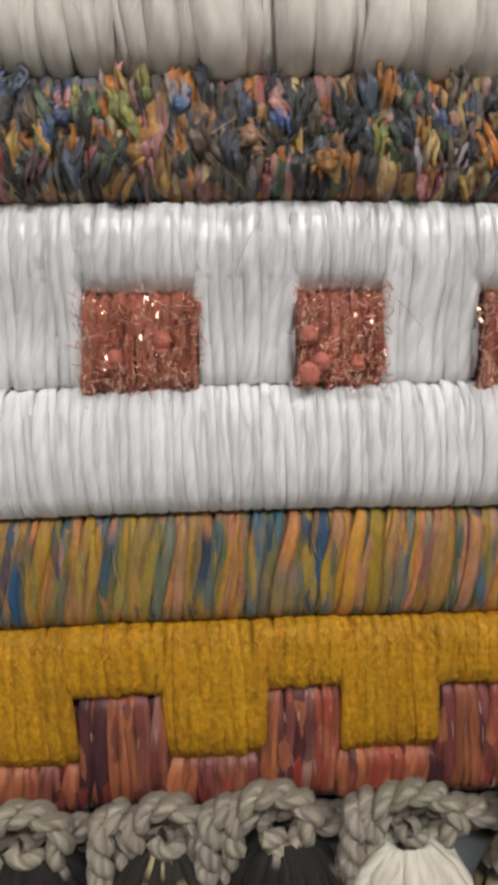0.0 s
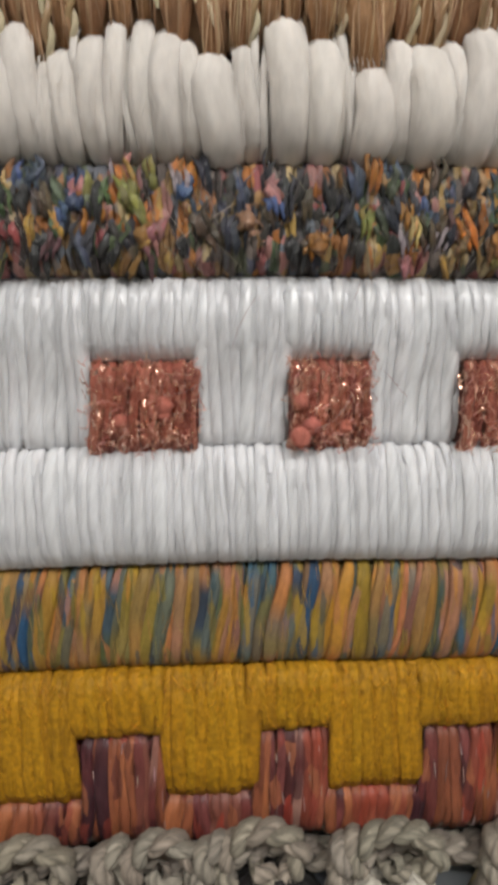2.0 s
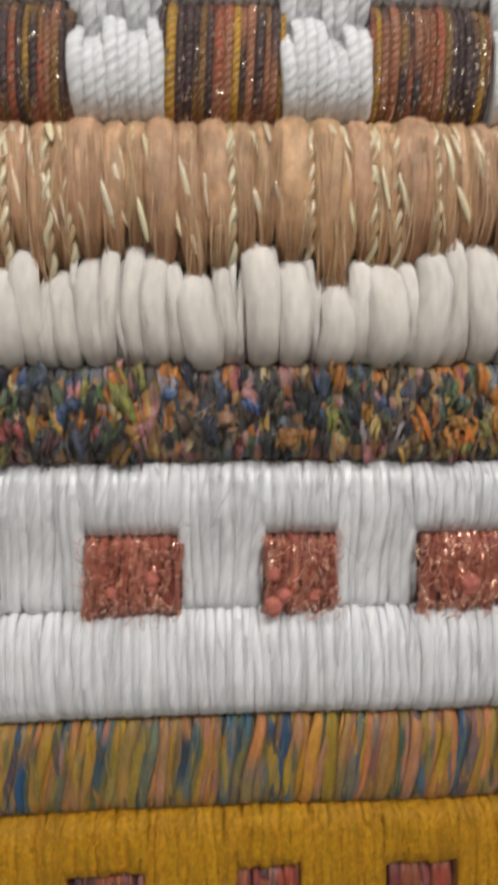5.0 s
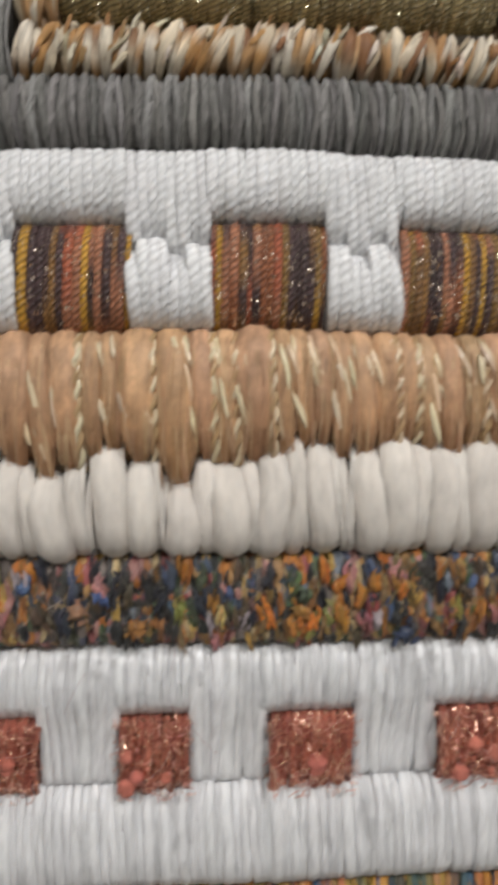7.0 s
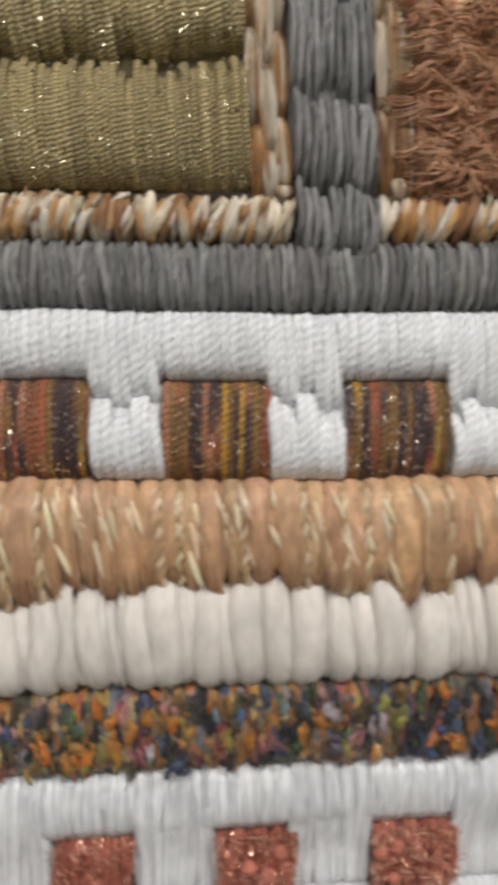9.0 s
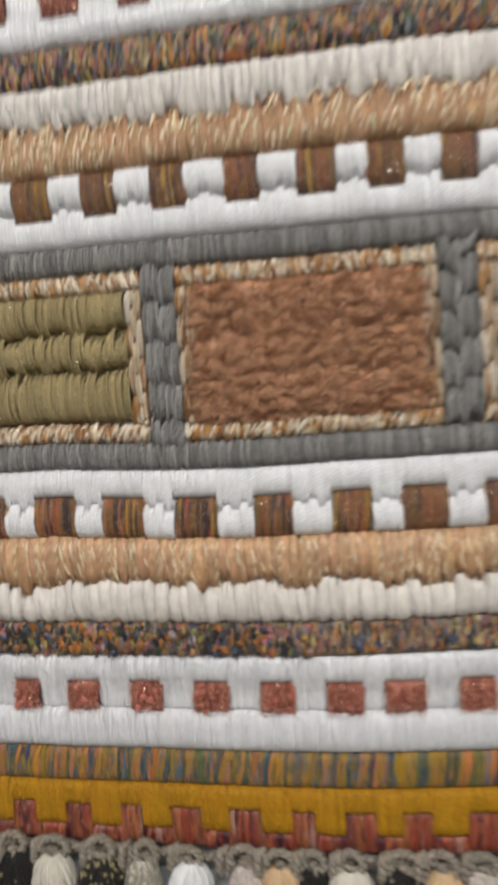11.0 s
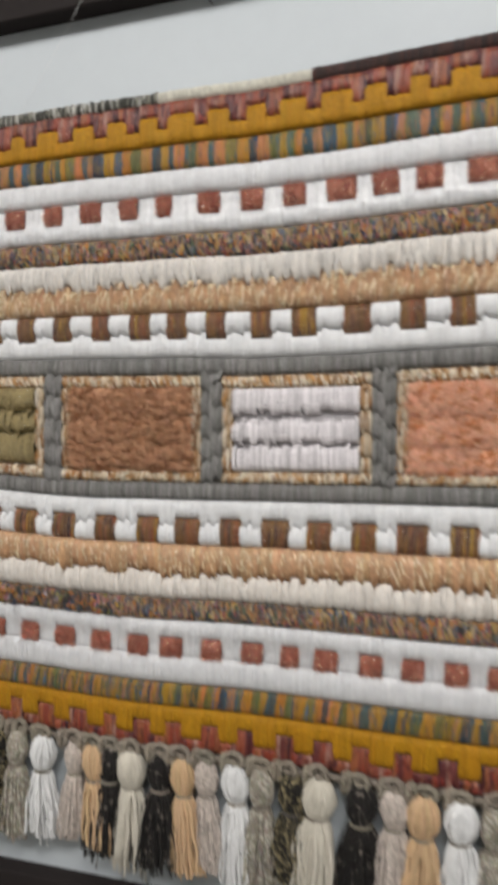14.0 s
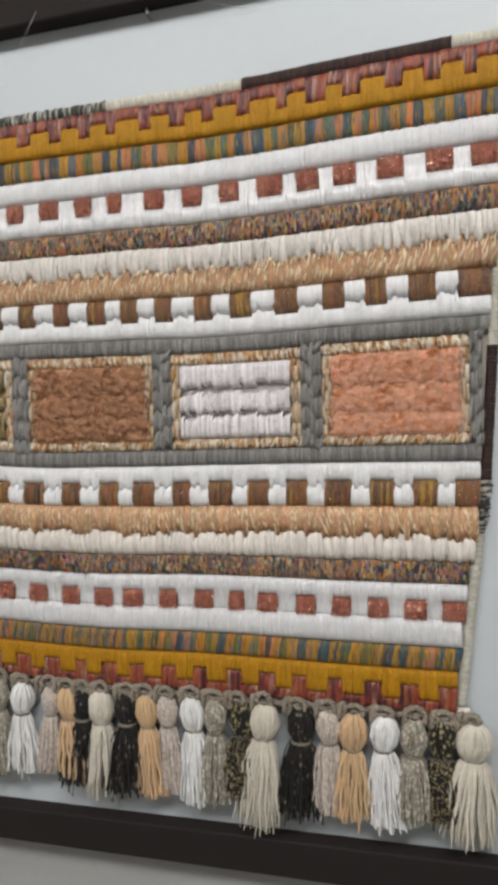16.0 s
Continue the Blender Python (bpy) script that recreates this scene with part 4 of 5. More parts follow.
    bm_ = Band("maroon_band", "maroon and red satin yarn edge between mustard teeth", "maroon", r["cren"], r["hem"], (0.22, 0.06, 0.055), single=low, deep=.0040)
    for x, w in steps(LEFT, right_edge(r["cren"]), 0.0024, 0.2):
        e = random.uniform(-.0007, .0007)
        end = (r["cren"] if inside(x, cren) else r["tooth"]) + e
        zb, zt = o(r["multi"], end)
        wrap(b, x, zb, zt, w, 0.0060, jitter(YELLOW, 0.10), random.uniform(-.0006, .0006), n + 2, m, 0.34, 7, .0004, fat=1.75)
    dye, stop = MAROONS[0], LEFT
    for x, w in steps(LEFT, right_edge(r["hem"]), 0.0020, 0.35):
        if x > stop:
            dye, stop = random.choice([f for f in MAROONS if f is not dye]), x + random.uniform(.003, .008)
        begin = (r["cren"] if inside(x, cren) else r["tooth"]) - out * .0012
        zb, zt = o(begin, r["hem"])
        wrap(bm_, x, zb, zt, w, 0.0052, along_colours(n + 2, dye if random.random() < .8 else random.choice(MAROONS), 3.0, .7), random.uniform(-.001, .003), n + 2, m, 0.36, 7, .0005, fat=1.7)
    b.done()
    bm_.done()
    filaments(b, *o(r["multi"], r["cren"]), 0.0060, 7.0, np.array(YELLOW) * 1.5, 2600 if low else 400, (.00007, .00018), .6, lift=.0007, vary=.3, run=(.04, .13))
    # these pale short fibres paint the white glints of the maroon satin
    filaments(bm_, *o(r["cren"], r["hem"]), 0.0052, 7.0, (0.50, 0.33, 0.29), 200 if low else 260, (.00008, .00026), .06, skip=[(p[1], q[0]) for p, q in zip(cren, cren[1:])], lift=.0007, vary=.4, run=(.06, .22))


for side in (-1, 1):
    half(side)

# loose hairs caught on the yarn
h = Heap()
for _ in range(30):
    x, z = random.uniform(-.21, .06), random.choice((-.19, -.205, -.225, -.16, -.245, -.2)) + random.uniform(-.008, .008)
    an, ln, bow = random.uniform(0, math.pi), random.uniform(.004, .012), random.uniform(-.003, .003)
    s = np.linspace(-1, 1, 9)
    p = np.stack([x + math.cos(an) * s * ln / 2 + bow * (1 - s * s), Y0 - .0082 - .0012 * (1 - s * s) + 0 * s, z + math.sin(an) * s * ln / 2 + bow * .6 * s * s], 1)
    h.tube(p, .000035, .000035, random.choice(((.3, .05, .04), (.5, .45, .4), (.7, .68, .65))), 4)
h.put("stray_hair", M["binding"], hanging, "fine stray hairs", kind="stuff")

# ---- backing cloth and panels ----
bm = bmesh.new()
cols_ = np.linspace(0, 1, 40)
grid = []
for z in np.linspace(-0.327, 0.338, 24):
    xr = right_edge(z) + 0.004
    grid.append([[bm.verts.new((LEFT - .004 + (xr - LEFT + .004) * k, y, z + float(sag(LEFT + (xr - LEFT) * k, z)))) for k in cols_] for y in (0.0075, 0.0125)])
for a, b2 in zip(grid, grid[1:]):
    for k in range(39):
        bm.faces.new((a[0][k], a[0][k + 1], b2[0][k + 1], b2[0][k]))
        bm.faces.new((a[1][k], b2[1][k], b2[1][k + 1], a[1][k + 1]))
    bm.faces.new((a[0][0], b2[0][0], b2[1][0], a[1][0]))
    bm.faces.new((a[0][-1], a[1][-1], b2[1][-1], b2[0][-1]))
for g, flip in ((grid[0], 0), (grid[-1], 1)):
    for k in range(39):
        q = (g[0][k], g[1][k], g[1][k + 1], g[0][k + 1])
        bm.faces.new(q[::-1] if flip else q)
bm_part("backing_cloth", bm, M["backing"], hanging, "coarse beige backing cloth")

PZ0, PZ1 = -0.0535, 0.0545


def column(x0, x1):
    """A grey upright between panels, wound in short stacked bundles."""
    post = block_core(x0, x1, PZ0, PZ1, GREY, "grey", "grey_upright", "grey wool upright between panels")
    mid = (x0 + x1) / 2
    lanes = ((x0, x1),) if x0 < 0 else ((x0, mid + .0015), (mid - .0015, x1))
    for lane, (xa, xb) in enumerate(lanes):
        zt = PZ1 + .002 + lane * .0125
        while zt > PZ0 - .002:
            zb = zt - random.uniform(.020, .026)
            top_z, low_z = min(zt, PZ1 + .001), max(zb, PZ0 - .004)
            if top_z - low_z < .007:
                break
            for x, w in steps(xa, xb, 0.0021, .2):
                e = random.uniform(-.0018, .0018) + .0016 * math.sin(x * 520 + zt * 300) + .12 * (x - mid) * (1 if lane else -1)
                pts, s = wrap_path(x, low_z + e, top_z + e + .0012, 0.0072, random.uniform(.0004, .0016), 8, 2.6)
                h = Heap()
                pts[:, 0] += .00035 * np.sin(s * random.uniform(5, 10) + random.uniform(0, 6))
                h.tube(pts, w * .50 * (1 - .3 * np.abs(2 * s - 1) ** 3), w * .58, jitter(GREY, .28) * 1.12, 6)
                h.put("strand", M["grey"], post)
            zt = zb
    return post


for a, c in ((-.1745, -.1565), (-.0235, -.0015), (.1605, .1835), (.3305, .3530), (.4985, .5115)):
    column(a, c)


def frame_yarn(x0, x1, t=0.0125):
    """The tan and cream border round a panel."""
    h = Heap()
    q = np.linspace(0, 1, 10, endpoint=False)
    a, c, lo, hi = x0 + .005, x1 - .005, PZ0 + t / 2, PZ1 - t / 2
    ring = np.concatenate([np.stack([a + (c - a) * q, 0 * q + Y0, 0 * q + lo], 1), np.stack([0 * q + c, 0 * q + Y0, lo + (hi - lo) * q], 1),
                           np.stack([c + (a - c) * q, 0 * q + Y0, 0 * q + hi], 1), np.stack([0 * q + a, 0 * q + Y0, hi + (lo - hi) * q], 1), [[a, Y0, lo]]])
    ring[:, 2] += sag(ring[:, 0], ring[:, 2])
    h.tube(ring, t * .42, .0045, (.3, .19, .1), 8)
    border = h.put("panel_border", M["frame"], hanging, "tan, brown and cream variegated yarn border")
    for zb, zt in ((PZ0 + .0005, PZ0 + t), (PZ1 - t, PZ1 - .0005)):
        for x, w in steps(x0, x1, 0.0018, .4):
            pts, s = wrap_path(x, zb - random.uniform(0, .0006), zt + random.uniform(-.0008, .0006), 0.0058 + random.uniform(-.0010, .0010), random.uniform(-.0012, .0085) * (1 if zb < 0 else -.6), 7, 3.0)
            h = Heap()
            h.tube(pts, w * .8 * (1 - .55 * np.abs(2 * s - 1) ** 2.5), w * .5, along_colours(7, FRAMES, 2.2, .4), 6)
            h.put("strand", M["frame"], border)
    # short leaf-shaped ends of thread lying across the windings
    h = Heap()
    for _ in range(int((x1 - x0) * 900)):
        low = random.random() < .5
        q = random.uniform(.15, .85)
        x, z = random.uniform(x0 + .001, x1 - .001), (PZ0 if low else PZ1 - t) + t * q
        y = Y0 - .0058 * math.sqrt(max(0, 1 - abs(2 * q - 1) ** 3)) - random.uniform(.0006, .0011)
        spindle(h, x, y, z, random.uniform(.004, .008), random.uniform(.0005, .0010), (1.15 if low else 1.85) + random.gauss(0, .25), jitter(pick(FRAMES), .2), .5, random.uniform(-.0005, .0005))
    h.put("thread_tuft", M["frame"], border, "short leaf-shaped thread ends", kind="stuff")
    for xa, xb in ((x0, x0 + .0105), (x1 - .0105, x1)):
        # leaf-shaped bundles of thin threads, laid like bricks
        for lane in range(3):
            cx = xa + .0018 + lane * .0034
            zt = PZ1 - t + lane % 2 * .010
            while zt > PZ0 + t:
                zb = zt - random.uniform(.017, .026)
                hi, lo = min(zt + .002, PZ1 - t + .001), max(zb, PZ0 + t - .002)
                base, tilt = FRAMES[random.randrange(len(FRAMES))], random.uniform(-.0012, .0012)
                for j in range(5):
                    off = (j - 2) * .00088
                    pts, s = wrap_path(cx, lo, hi, 0.0064 + random.uniform(-.0004, .0004), tilt, 8, 3.2)
                    pts[:, 0] += off * (1 - .75 * np.abs(2 * s - 1) ** 2.0)
                    h = Heap()
                    h.tube(pts, .00050 * (1 - .3 * np.abs(2 * s - 1) ** 3), .00052, along_colours(8, [base, FRAMES[random.randrange(len(FRAMES))]], 2.5, .4), 5)
                    h.put("strand", M["frame"], border)
                zt = zb
    return border


def ribbon_panel(x0, x1, rows, w0, colour, mat, name, label, rag, depth=0.0078, bend=2.2, fat=.60, flat=.38, deep=.5):
    h0 = Heap()
    xs = np.linspace(x0, x1, 5)
    # core tinted darker than the ribbons, shade of the row gaps in its colour
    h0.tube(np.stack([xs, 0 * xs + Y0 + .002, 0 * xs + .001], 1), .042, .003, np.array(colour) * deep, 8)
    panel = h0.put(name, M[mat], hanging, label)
    for zb, zt in rows:
        ea = eb = 0
        for k, (x, w) in enumerate(steps(x0, x1, w0, .15)):
            if k % 3 == 0 or random.random() < .2:
                ea, eb = random.uniform(-rag, rag), random.uniform(-rag, rag)
            lo = zb + (ea if zb > -.036 else 0)
            hi = zt + (eb + (.0008 if k % 2 else -.0008) if zt < .036 else 0)
            pts, s = wrap_path(x, lo, hi, depth + random.uniform(-.0010, .0008), random.uniform(-.0006, .0006), 9, bend)
            h = Heap()
            h.tube(pts, w * fat, w * flat, np.array(colour) * random.uniform(.8, 1.2), 6)
            h.put("ribbon", M[mat], panel)
    return panel


def feather_panel(x0, x1, rows, shades, mat, name, label, count, bend=2.4, tuft=.005, thick=1.0):
    h0 = Heap()
    xs = np.linspace(x0, x1, 5)
    # core colour darkened to stand for the shade deep between the rows
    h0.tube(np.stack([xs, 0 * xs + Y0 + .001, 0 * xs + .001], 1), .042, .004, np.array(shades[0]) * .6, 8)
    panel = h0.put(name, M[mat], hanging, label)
    for zb, zt in rows:
        h = Heap()
        for x, w in steps(x0, x1, 0.0034, .25):
            pts, s = wrap_path(x, zb + random.uniform(-.001, .001), zt, 0.0060, random.uniform(-.001, .001), 7, 2.4, .0004)
            h.tube(pts, w * .6, w * .55, along_colours(7, shades, 3), 5)
        for _ in range(int(count * 1.25)):
            x, q = random.uniform(x0, x1), random.random()
            z = zb + (zt - zb) * q + .0022 * math.sin(x * 260) + .0016 * math.sin(x * 610 + zb * 99)
            y = Y0 - 0.0062 * math.sqrt(max(0, 1 - abs(2 * q - 1) ** bend)) - .0012
            y -= tuft * max(-.5, noise.noise((x * 190, z * 210, 3.1)))
            flow = 2.2 * noise.noise((x * 120, z * 120, 8.3))
            an, ln = random.gauss(-math.pi / 2 + flow, .8), random.uniform(.002, .0062)
            s = np.linspace(0, 1, 5)
            curl = random.uniform(-.007, .007)
            p = np.stack([x + math.cos(an) * s * ln + curl * s * s, y - .0014 * np.sin(math.pi * s) * random.uniform(.3, 1), z + math.sin(an) * s * ln + curl * s * (1 - s) + sag(x, z)], 1)
            ww = random.uniform(.00016, .00045) * thick
            h.tube(p, ww * np.array((.6, 1, 1, .8, .3)), ww * .6, jitter(shades[2] if noise.noise((x * 160, z * 260, 5.5)) > .34 else random.choice(shades[:2] + shades[3:]), .2), 3)
        h.put("fluff", M[mat], panel, "row of fluffy looped yarn", kind="stuff")
    return panel


OLIVE = (0.345, 0.268, 0.124)
for a, c in ((-.1555, -.0245), (-.0010, .1600), (.1835, .3300), (.3530, .4985), (-.292, -.1755)):
    frame_yarn(a, c)
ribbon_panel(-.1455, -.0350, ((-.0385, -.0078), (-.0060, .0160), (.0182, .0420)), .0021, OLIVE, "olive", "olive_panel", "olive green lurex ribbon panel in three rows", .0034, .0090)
feather_panel(.0090, .1500, ((-.041, -.0105), (-.0145, .0135), (.0095, .0425)), [(0.50, 0.25, 0.13), (0.63, 0.36, 0.22), (0.33, 0.14, 0.06), (0.54, 0.285, 0.155)], "shag",
              "brown_panel", "fluffy brown feather yarn panel in three rows", 6400, 2.4, .0058, 1.0)
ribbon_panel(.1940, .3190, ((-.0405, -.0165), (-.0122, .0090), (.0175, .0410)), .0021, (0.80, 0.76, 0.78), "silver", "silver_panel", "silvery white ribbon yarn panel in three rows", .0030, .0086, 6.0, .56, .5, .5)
feather_panel(.3635, .4880, ((-.041, -.0185), (-.0185, .0100), (.0100, .0420)), [(0.84, 0.45, 0.29), (0.88, 0.51, 0.35), (0.66, 0.25, 0.09), (0.84, 0.47, 0.31), (0.89, 0.54, 0.39)], "coral",
              "coral_panel", "fluffy coral pink feather yarn panel", 5000, 4.0, .0026, .8)
ribbon_panel(-.2815, -.1865, ((-.0400, -.0100), (-.0100, .0170), (.0170, .0420)), .0040, (0.50, 0.53, 0.45), "silver", "pale_panel", "pale sage ribbon yarn panel in three rows", .0015)

# ---- bound edges ----
DARK_EDGE, PALE_EDGE, MIX_EDGE = [(0.045, 0.025, 0.02), (0.07, 0.03, 0.025), (0.03, 0.02, 0.02)], [(0.62, 0.60, 0.52), (0.58, 0.56, 0.48)], [(0.04, 0.04, 0.035), (0.5, 0.49, 0.45), (0.25, 0.24, 0.2), (0.05, 0.05, 0.04)]


def edge_top():
    h = Heap()
    for x, w in steps(LEFT, right_edge(.34), .0017, .25):
        pal = MIX_EDGE if x < .110 else PALE_EDGE if x < .271 else DARK_EDGE if x < .486 else PALE_EDGE
        frizz = random.uniform(-.001, .0014) if pal is MIX_EDGE else random.uniform(-.0004, .0004)
        z0, z1 = .3325, .3460 + frizz + (.0012 if pal is DARK_EDGE else 0)
        pts, s = wrap_path(x, z0, z1, .0052, random.uniform(-.002, .002) if pal is MIX_EDGE else .0004, 6, 3, 0, .0105)
        h.tube(pts, w * .58, w * .55, along_colours(6, pal, 4), 5)
    h.put("top_binding", M["binding"], hanging, "whipped top edge in mottled, cream and dark brown yarn")


def edge_side(sign):
    h = Heap()
    for z, w in steps(-.318, .345, .0017, .2):
        x0 = right_edge(z) if sign > 0 else LEFT
        pal = DARK_EDGE if .185 < z < .235 or -.089 < z < .042 else MIX_EDGE if -.142 < z <= -.089 or z > .30 else PALE_EDGE
        frizz = random.uniform(-.002, .003) if pal is MIX_EDGE else random.uniform(-.0005, .0005)
        s = np.linspace(0, 1, 6)
        xx = x0 - sign * .001 + sign * (.011 + frizz) * s
        y = .0105 - .0052 * np.sqrt(1 - np.abs(2 * s - 1) ** 3)
        h.tube(np.stack([xx, y, z + sag(xx, z) + random.uniform(-.0004, .0004) * s], 1), w * .60, w * .55, along_colours(6, pal, 4), 5)
    h.put("side_binding", M["binding"], hanging, "whipped side edge in cream, dark brown and mottled yarn")


edge_top()
edge_side(1)
edge_side(-1)
h = Heap()
xs = np.linspace(LEFT, right_edge(-.32) + .012, 60)
h.tube(np.stack([xs, 0 * xs + .0055, -.3235 + sag(xs, -.32)], 1), .0042, .0032, np.stack([np.array((.6, .57, .5)) if x > .34 else np.array((.22, .17, .13)) for x in xs]), 8)
h.put("hem_roll", M["binding"], hanging, "cream rolled hem")

# ---- cord and tassels ----
CORD = (0.28, 0.245, 0.195)


def cord(h, pts, radius=.0019, turn=95.0, m=6):
    """Two plies twisted round a line."""
    pts = np.asarray(pts, float)
    d = np.concatenate([[0], np.cumsum(np.linalg.norm(np.diff(pts, axis=0), axis=1))])
    k = max(10, int(d[-1] / .0011))
    q = np.linspace(0, d[-1], k)
    line = np.stack([np.interp(q, d, pts[:, i]) for i in range(3)], 1)
    for _ in range(2):
        line[1:-1] = (line[:-2] + 2 * line[1:-1] + line[2:]) / 4
    t = np.gradient(line, axis=0)
    t /= np.linalg.norm(t, axis=1)[:, None] + 1e-9
    side = np.cross(t, (0, 1, 0))
    side /= np.linalg.norm(side, axis=1)[:, None] + 1e-9
    nrm = np.cross(side, t)
    for ply in range(2):
        ph = q * turn * 2 * math.pi + ply * math.pi
        off = side * (np.cos(ph) * radius * .72)[:, None] + nrm * (np.sin(ph) * radius * .72)[:, None]
        h.tube(line + off, radius, radius, jitter(CORD, .1), m)


def arc(x, z, rx, rz, a0, a1, y, n=14):
    an = np.radians(np.linspace(a0, a1, n))
    return np.stack([x + rx * np.cos(an), np.full(n, y), z + rz * np.sin(an)], 1)


h = Heap()
xs = np.linspace(LEFT, right_edge(-.32) + .02, 80)
cord(h, np.stack([xs, -.001 + .002 * np.sin(xs * 210), -.3285 + .0022 * np.sin(xs * 160) + sag(xs, -.32)], 1))
cord(h, np.stack([xs, .005 + .001 * np.sin(xs * 170), -.3345 + .0015 * np.sin(xs * 190 + 1) + sag(xs, -.32)], 1), .0026)
h.put("hem_cord", M["cord"], hanging, "taupe twisted cord laced along the hem")

KINDS = {
    "white": ((0.74, 0.74, 0.74), 0.0, "white"), "pink": ((0.54, 0.47, 0.42), 0.3, "pinkish beige"), "peach": ((0.60, 0.41, 0.24), 0.1, "peach"),
    "dark": ((0.012, 0.010, 0.009), 0.3, "dark brown"), "ivory": ((0.58, 0.54, 0.46), 0.06, "ivory"), "taupe": ((0.30, 0.27, 0.22), 0.3, "taupe flecked"),
    "gold": ((0.016, 0.014, 0.011), 0.3, "black and gold"),
}


def tassel(x, kind, length, fat=1.0, back=0.0):
    colour, vary, word = KINDS[kind]
    top = -.3315 + float(sag(x, -.32))
    tie_z = top - .0365 * random.uniform(.95, 1.05)
    y = -.0045 + back
    thing = new("tassel")
    tagged(thing, word + " yarn tassel with a bound neck on the hem", "tassel", group="tassels along the hem")
    thing.location = (0, 0, 0)
    r = .0146 * fat * (1.14 if kind in ("dark", "gold") else 1.0)
    tilt = random.uniform(-.003, .003)

    def shade():
        c = jitter(colour, max(.06, vary))
        if kind == "gold" and random.random() < .2:
            c = np.array((.38, .31, .17))
        if kind == "dark" and random.random() < .04:
            c = np.array((.26, .22, .19))
        if kind == "taupe" and random.random() < .2:
            c = np.array((.6, .56, .48))
        return c

    # head: loops over the top, gathered at the neck
    h = Heap()
    s = np.linspace(0, 1, 10)
    zz = top + (tie_z - top) * s
    prof = np.clip(np.sin(math.pi * (s * .74 + .13)) ** .8, .34, 1) * (.86 if kind in ("dark", "gold", "taupe") else 1)
    prof[0] = .3
    w = r * 1.9 * math.pi / 16
    h.tube(np.stack([x + tilt * s, y + 0 * s, zz], 1), r * prof * .85, r * prof * .6, np.array(colour) * .9, 10)
    for k in range(64):
        an = random.uniform(0, 2 * math.pi)
        tw = random.uniform(-.5, .5)
        pr = prof * random.uniform(.80, 1.06) * (1 + .05 * np.sin(s * random.uniform(8, 20) + an * 5))
        px, py = x + tilt * s + r * pr * np.cos(an + tw * s) * .95, y + r * pr * np.sin(an + tw * s) * .68
        speck = kind in ("gold", "dark", "taupe", "pink")
        cols = np.array([shade() for _ in s]) if speck else shade()
        if speck:
            s2 = np.linspace(0, 1, 22)
            h.tube(np.stack([np.interp(s2, s, px), np.interp(s2, s, py), np.interp(s2, s, zz)], 1), w * .24, w * .24, np.array([shade() for _ in s2]), 5)
            continue
        thick = w * (.32 if kind == "ivory" else .24)
        h.tube(np.stack([px, py, zz], 1), thick, thick, cols, 5)
    h.put("head", M["tassel"], thing, kind="stuff")
    # neck tie
    h = Heap()
    an = np.linspace(0, 4 * math.pi, 34)
    rr = r * .62
    h.tube(np.stack([x + tilt + rr * np.cos(an), y + rr * .75 * np.sin(an), tie_z + .0012 * (an / (2 * math.pi) - 1)], 1), .0009, .0011, jitter(CORD if kind != "gold" else (.1, .09, .08), .15), 5)
    h.put("neck_tie", M["cord"], thing, "thin taupe tie")
    # skirt
    h = Heap()
    bot = tie_z - length
    count = {"ivory": 95, "peach": 90, "white": 110}.get(kind, 170)
    sw = tilt * .6 + random.uniform(-.005, .005)
    wide = 1.25 if kind in ("dark", "gold", "ivory") else 1.0
    for k in range(count):
        an, q = random.uniform(0, 2 * math.pi), math.sqrt(random.random())
        s = np.linspace(0, 1, 10)
        spread = (.62 + wide * random.uniform(.4, 1.2) * s ** .6) * r * q
        e = bot + random.uniform(-.003, .005) + .006 * q * q + (random.uniform(-.014, 0) if random.random() < .04 else 0)
        wave = .0011 * np.sin(s * random.uniform(6, 14) + random.uniform(0, 6))
        px = x + tilt + np.cos(an) * spread + wave + sw * s
        py = np.minimum(y + np.sin(an) * spread * .7, .0115)
        zz = tie_z + (e - tie_z) * s
        ww = {"ivory": .0023, "peach": .0014, "white": .0013}.get(kind, .0010) * random.uniform(.7, 1.3)
        e -= random.uniform(-.008, .016) if kind == "ivory" else 0
        if kind in ("gold", "dark", "taupe", "pink"):
            s2 = np.linspace(0, 1, 64 if kind == "gold" else 26)
            px, py, zz, s = np.interp(s2, s, px), np.interp(s2, s, py), np.interp(s2, s, zz), s2
            cols = np.array([shade() for _ in s])
        else:
            cols = shade()
        thin = ww * (1 - (.8 if kind == "ivory" else .15) * s ** 2.5)
        if kind == "white":
            thin = thin * (1 + .25 * np.sin(s * 40 + an * 9))
        h.tube(np.stack([px, py, zz], 1), thin, thin, cols, 6)
    h.put("skirt", M["tassel"], thing, "loose hanging yarn ends", kind="stuff")
    # the loop that ties it to the hem
    h = Heap()
    cx = x + random.uniform(-.003, .003)
    cord(h, np.concatenate([arc(cx, top + .003, random.uniform(.007, .011), random.uniform(.006, .010), random.uniform(170, 215), random.uniform(-50, 20), -.0055 + back * .3), [(cx + .004, -.004, top - .003), (cx - .002, -.006, top + .004)]]))
    h.put("cord_loop", M["cord"], thing, "taupe twisted cord loop")
    h = Heap()
    k = cx - random.uniform(.011, .017)
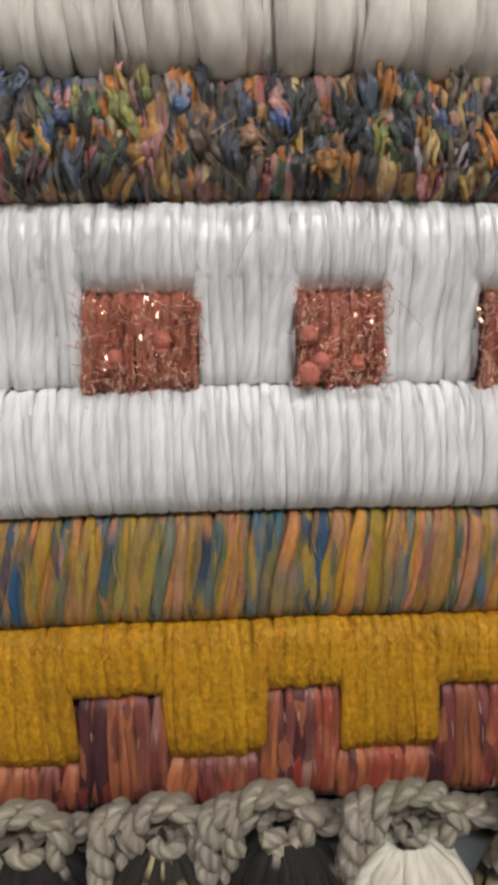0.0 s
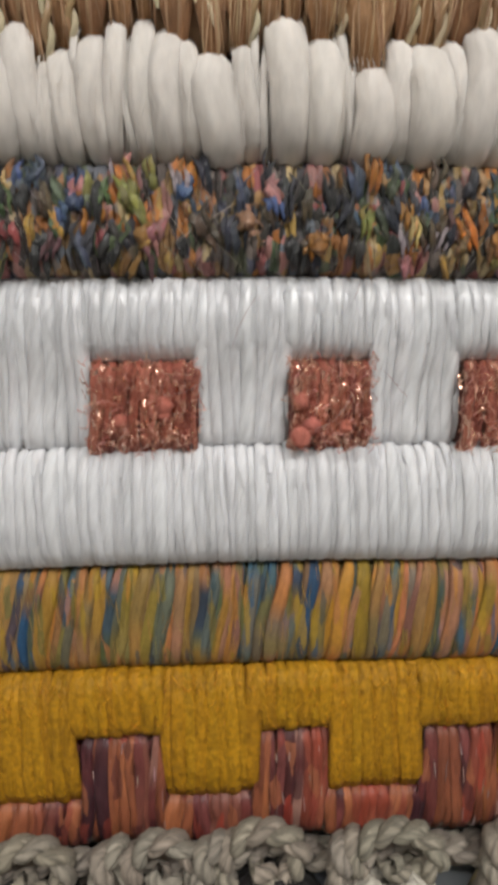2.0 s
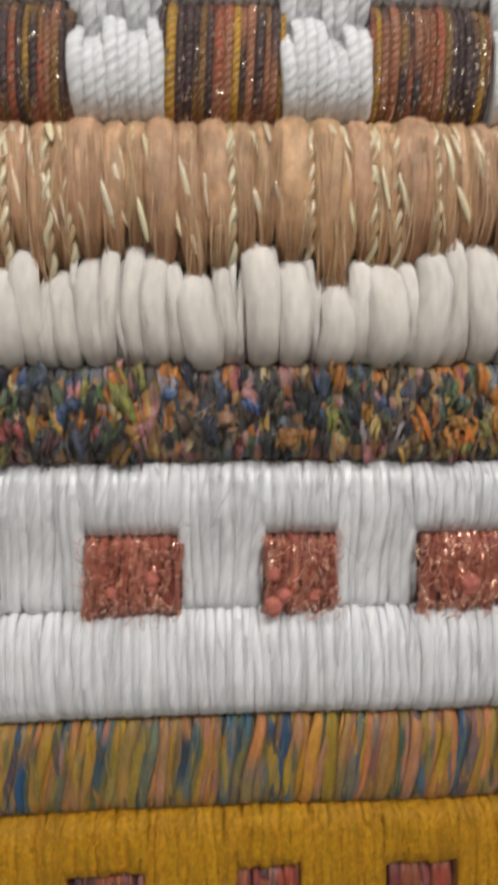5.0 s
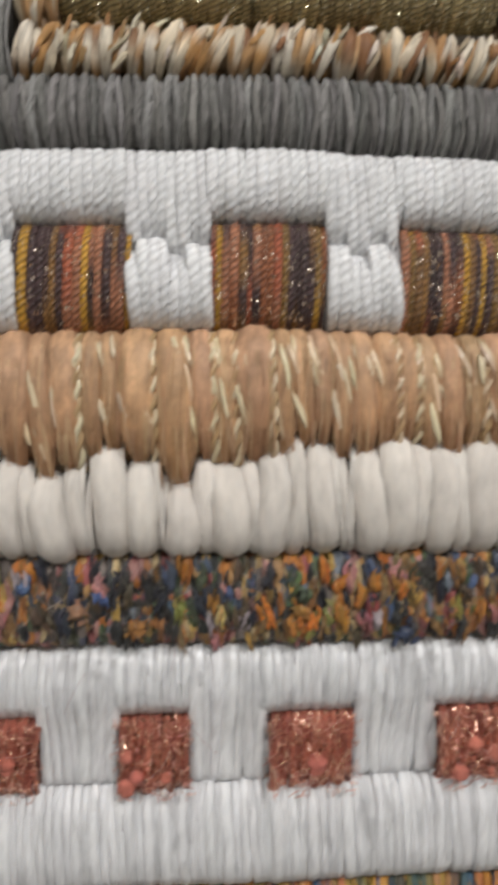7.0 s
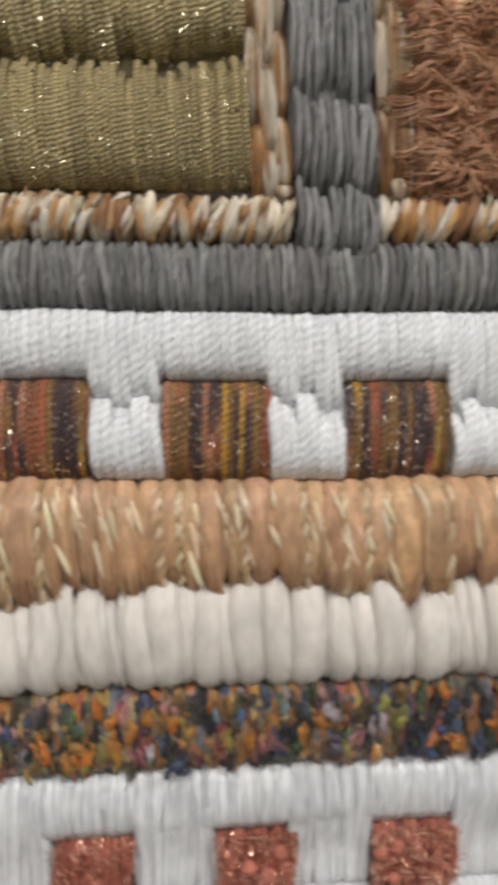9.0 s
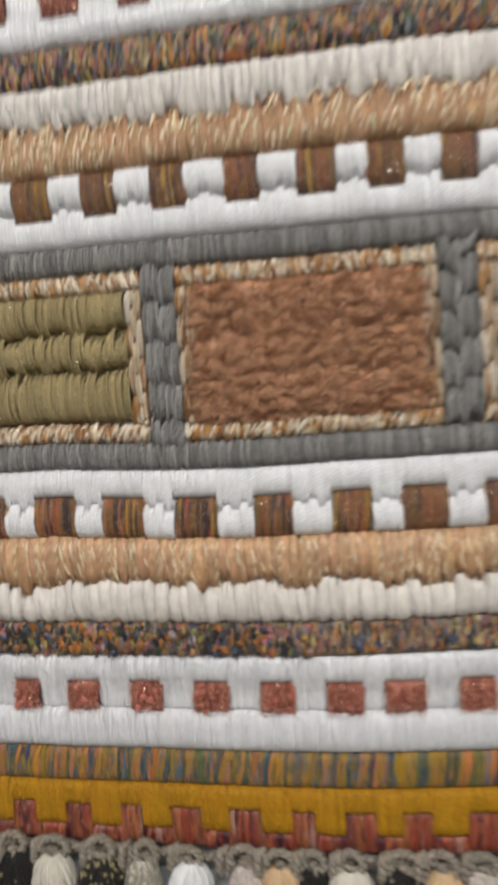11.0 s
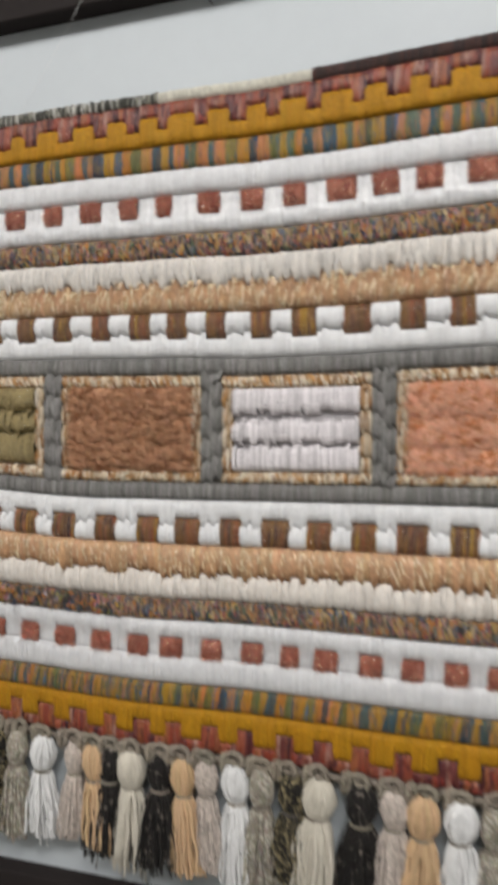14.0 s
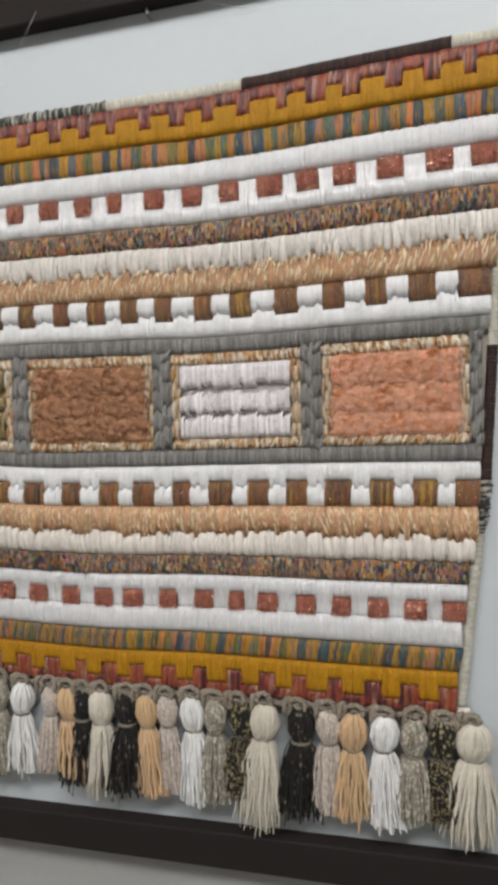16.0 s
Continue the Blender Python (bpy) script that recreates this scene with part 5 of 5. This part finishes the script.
    cord(h, [(k - .001, -.002, top - .010), (k, -.0075, top - .002), (k + .001, -.0075, top + .009), (k + .0035, -.0035, top + .0105), (k + .006, -.004, top + .003), (k + .0035, -.003, top - .008)])
    h.put("cord_hitch", M["cord"], thing, "taupe twisted cord hitch")
    return thing


TASSELS = [(-.282, "white", .072, 1), (-.255, "taupe", .075, 1), (-.226, "gold", .08, 1), (-.199, "dark", .075, 1), (-.170, "gold", .076, 1.1), (-.144, "dark", .08, 1), (-.117, "ivory", .085, 1.05),
           (-.083, "gold", .078, 1), (-.052, "taupe", .078, 1), (-.0195, "white", .070, 1), (.018, "pink", .070, .8), (.041, "peach", .068, .95), (.062, "dark", .076, 1), (.086, "ivory", .085, 1.05),
           (.119, "dark", .080, 1), (.144, "peach", .078, .9), (.168, "pink", .074, .85), (.199, "white", .082, .95), (.227, "taupe", .077, .95), (.256, "gold", .066, .9), (.284, "ivory", .098, 1.1),
           (.323, "dark", .080, 1), (.352, "pink", .074, 1), (.380, "peach", .074, 1), (.412, "white", .080, 1), (.441, "taupe", .067, 1), (.469, "gold", .064, .95), (.499, "ivory", .085, 1.15)]
for x, kind, length, fat in TASSELS:
    tassel(x, kind, length, fat, .002 if kind in ("dark", "gold", "pink") else -.0015)

# ---- ceiling lamps out of view, which light the room ----
glow = bpy.data.materials.new("lamp_diffuser")
glow.use_nodes = True
glow.node_tree.nodes["Principled BSDF"].inputs["Emission Color"].default_value = (1, 0.96, 0.9, 1)
glow.node_tree.nodes["Principled BSDF"].inputs["Emission Strength"].default_value = 2.0
for x, y in ((0.75, -1.55), (-0.7, -1.75)):
    lamp = new("ceiling_lamp")
    tagged(lamp, "long white ceiling lamp with a diffuser", "ceiling lamp", group="ceiling lamps")
    bm_part("housing", box_bm((x - .64, y - .2, CEIL_Z - .018), (x + .64, y + .2, CEIL_Z - .0005), .004), M["wall"], lamp)
    bm_part("diffuser", box_bm((x - .62, y - .18, CEIL_Z - .024), (x + .62, y + .18, CEIL_Z - .0185), .002), glow, lamp)
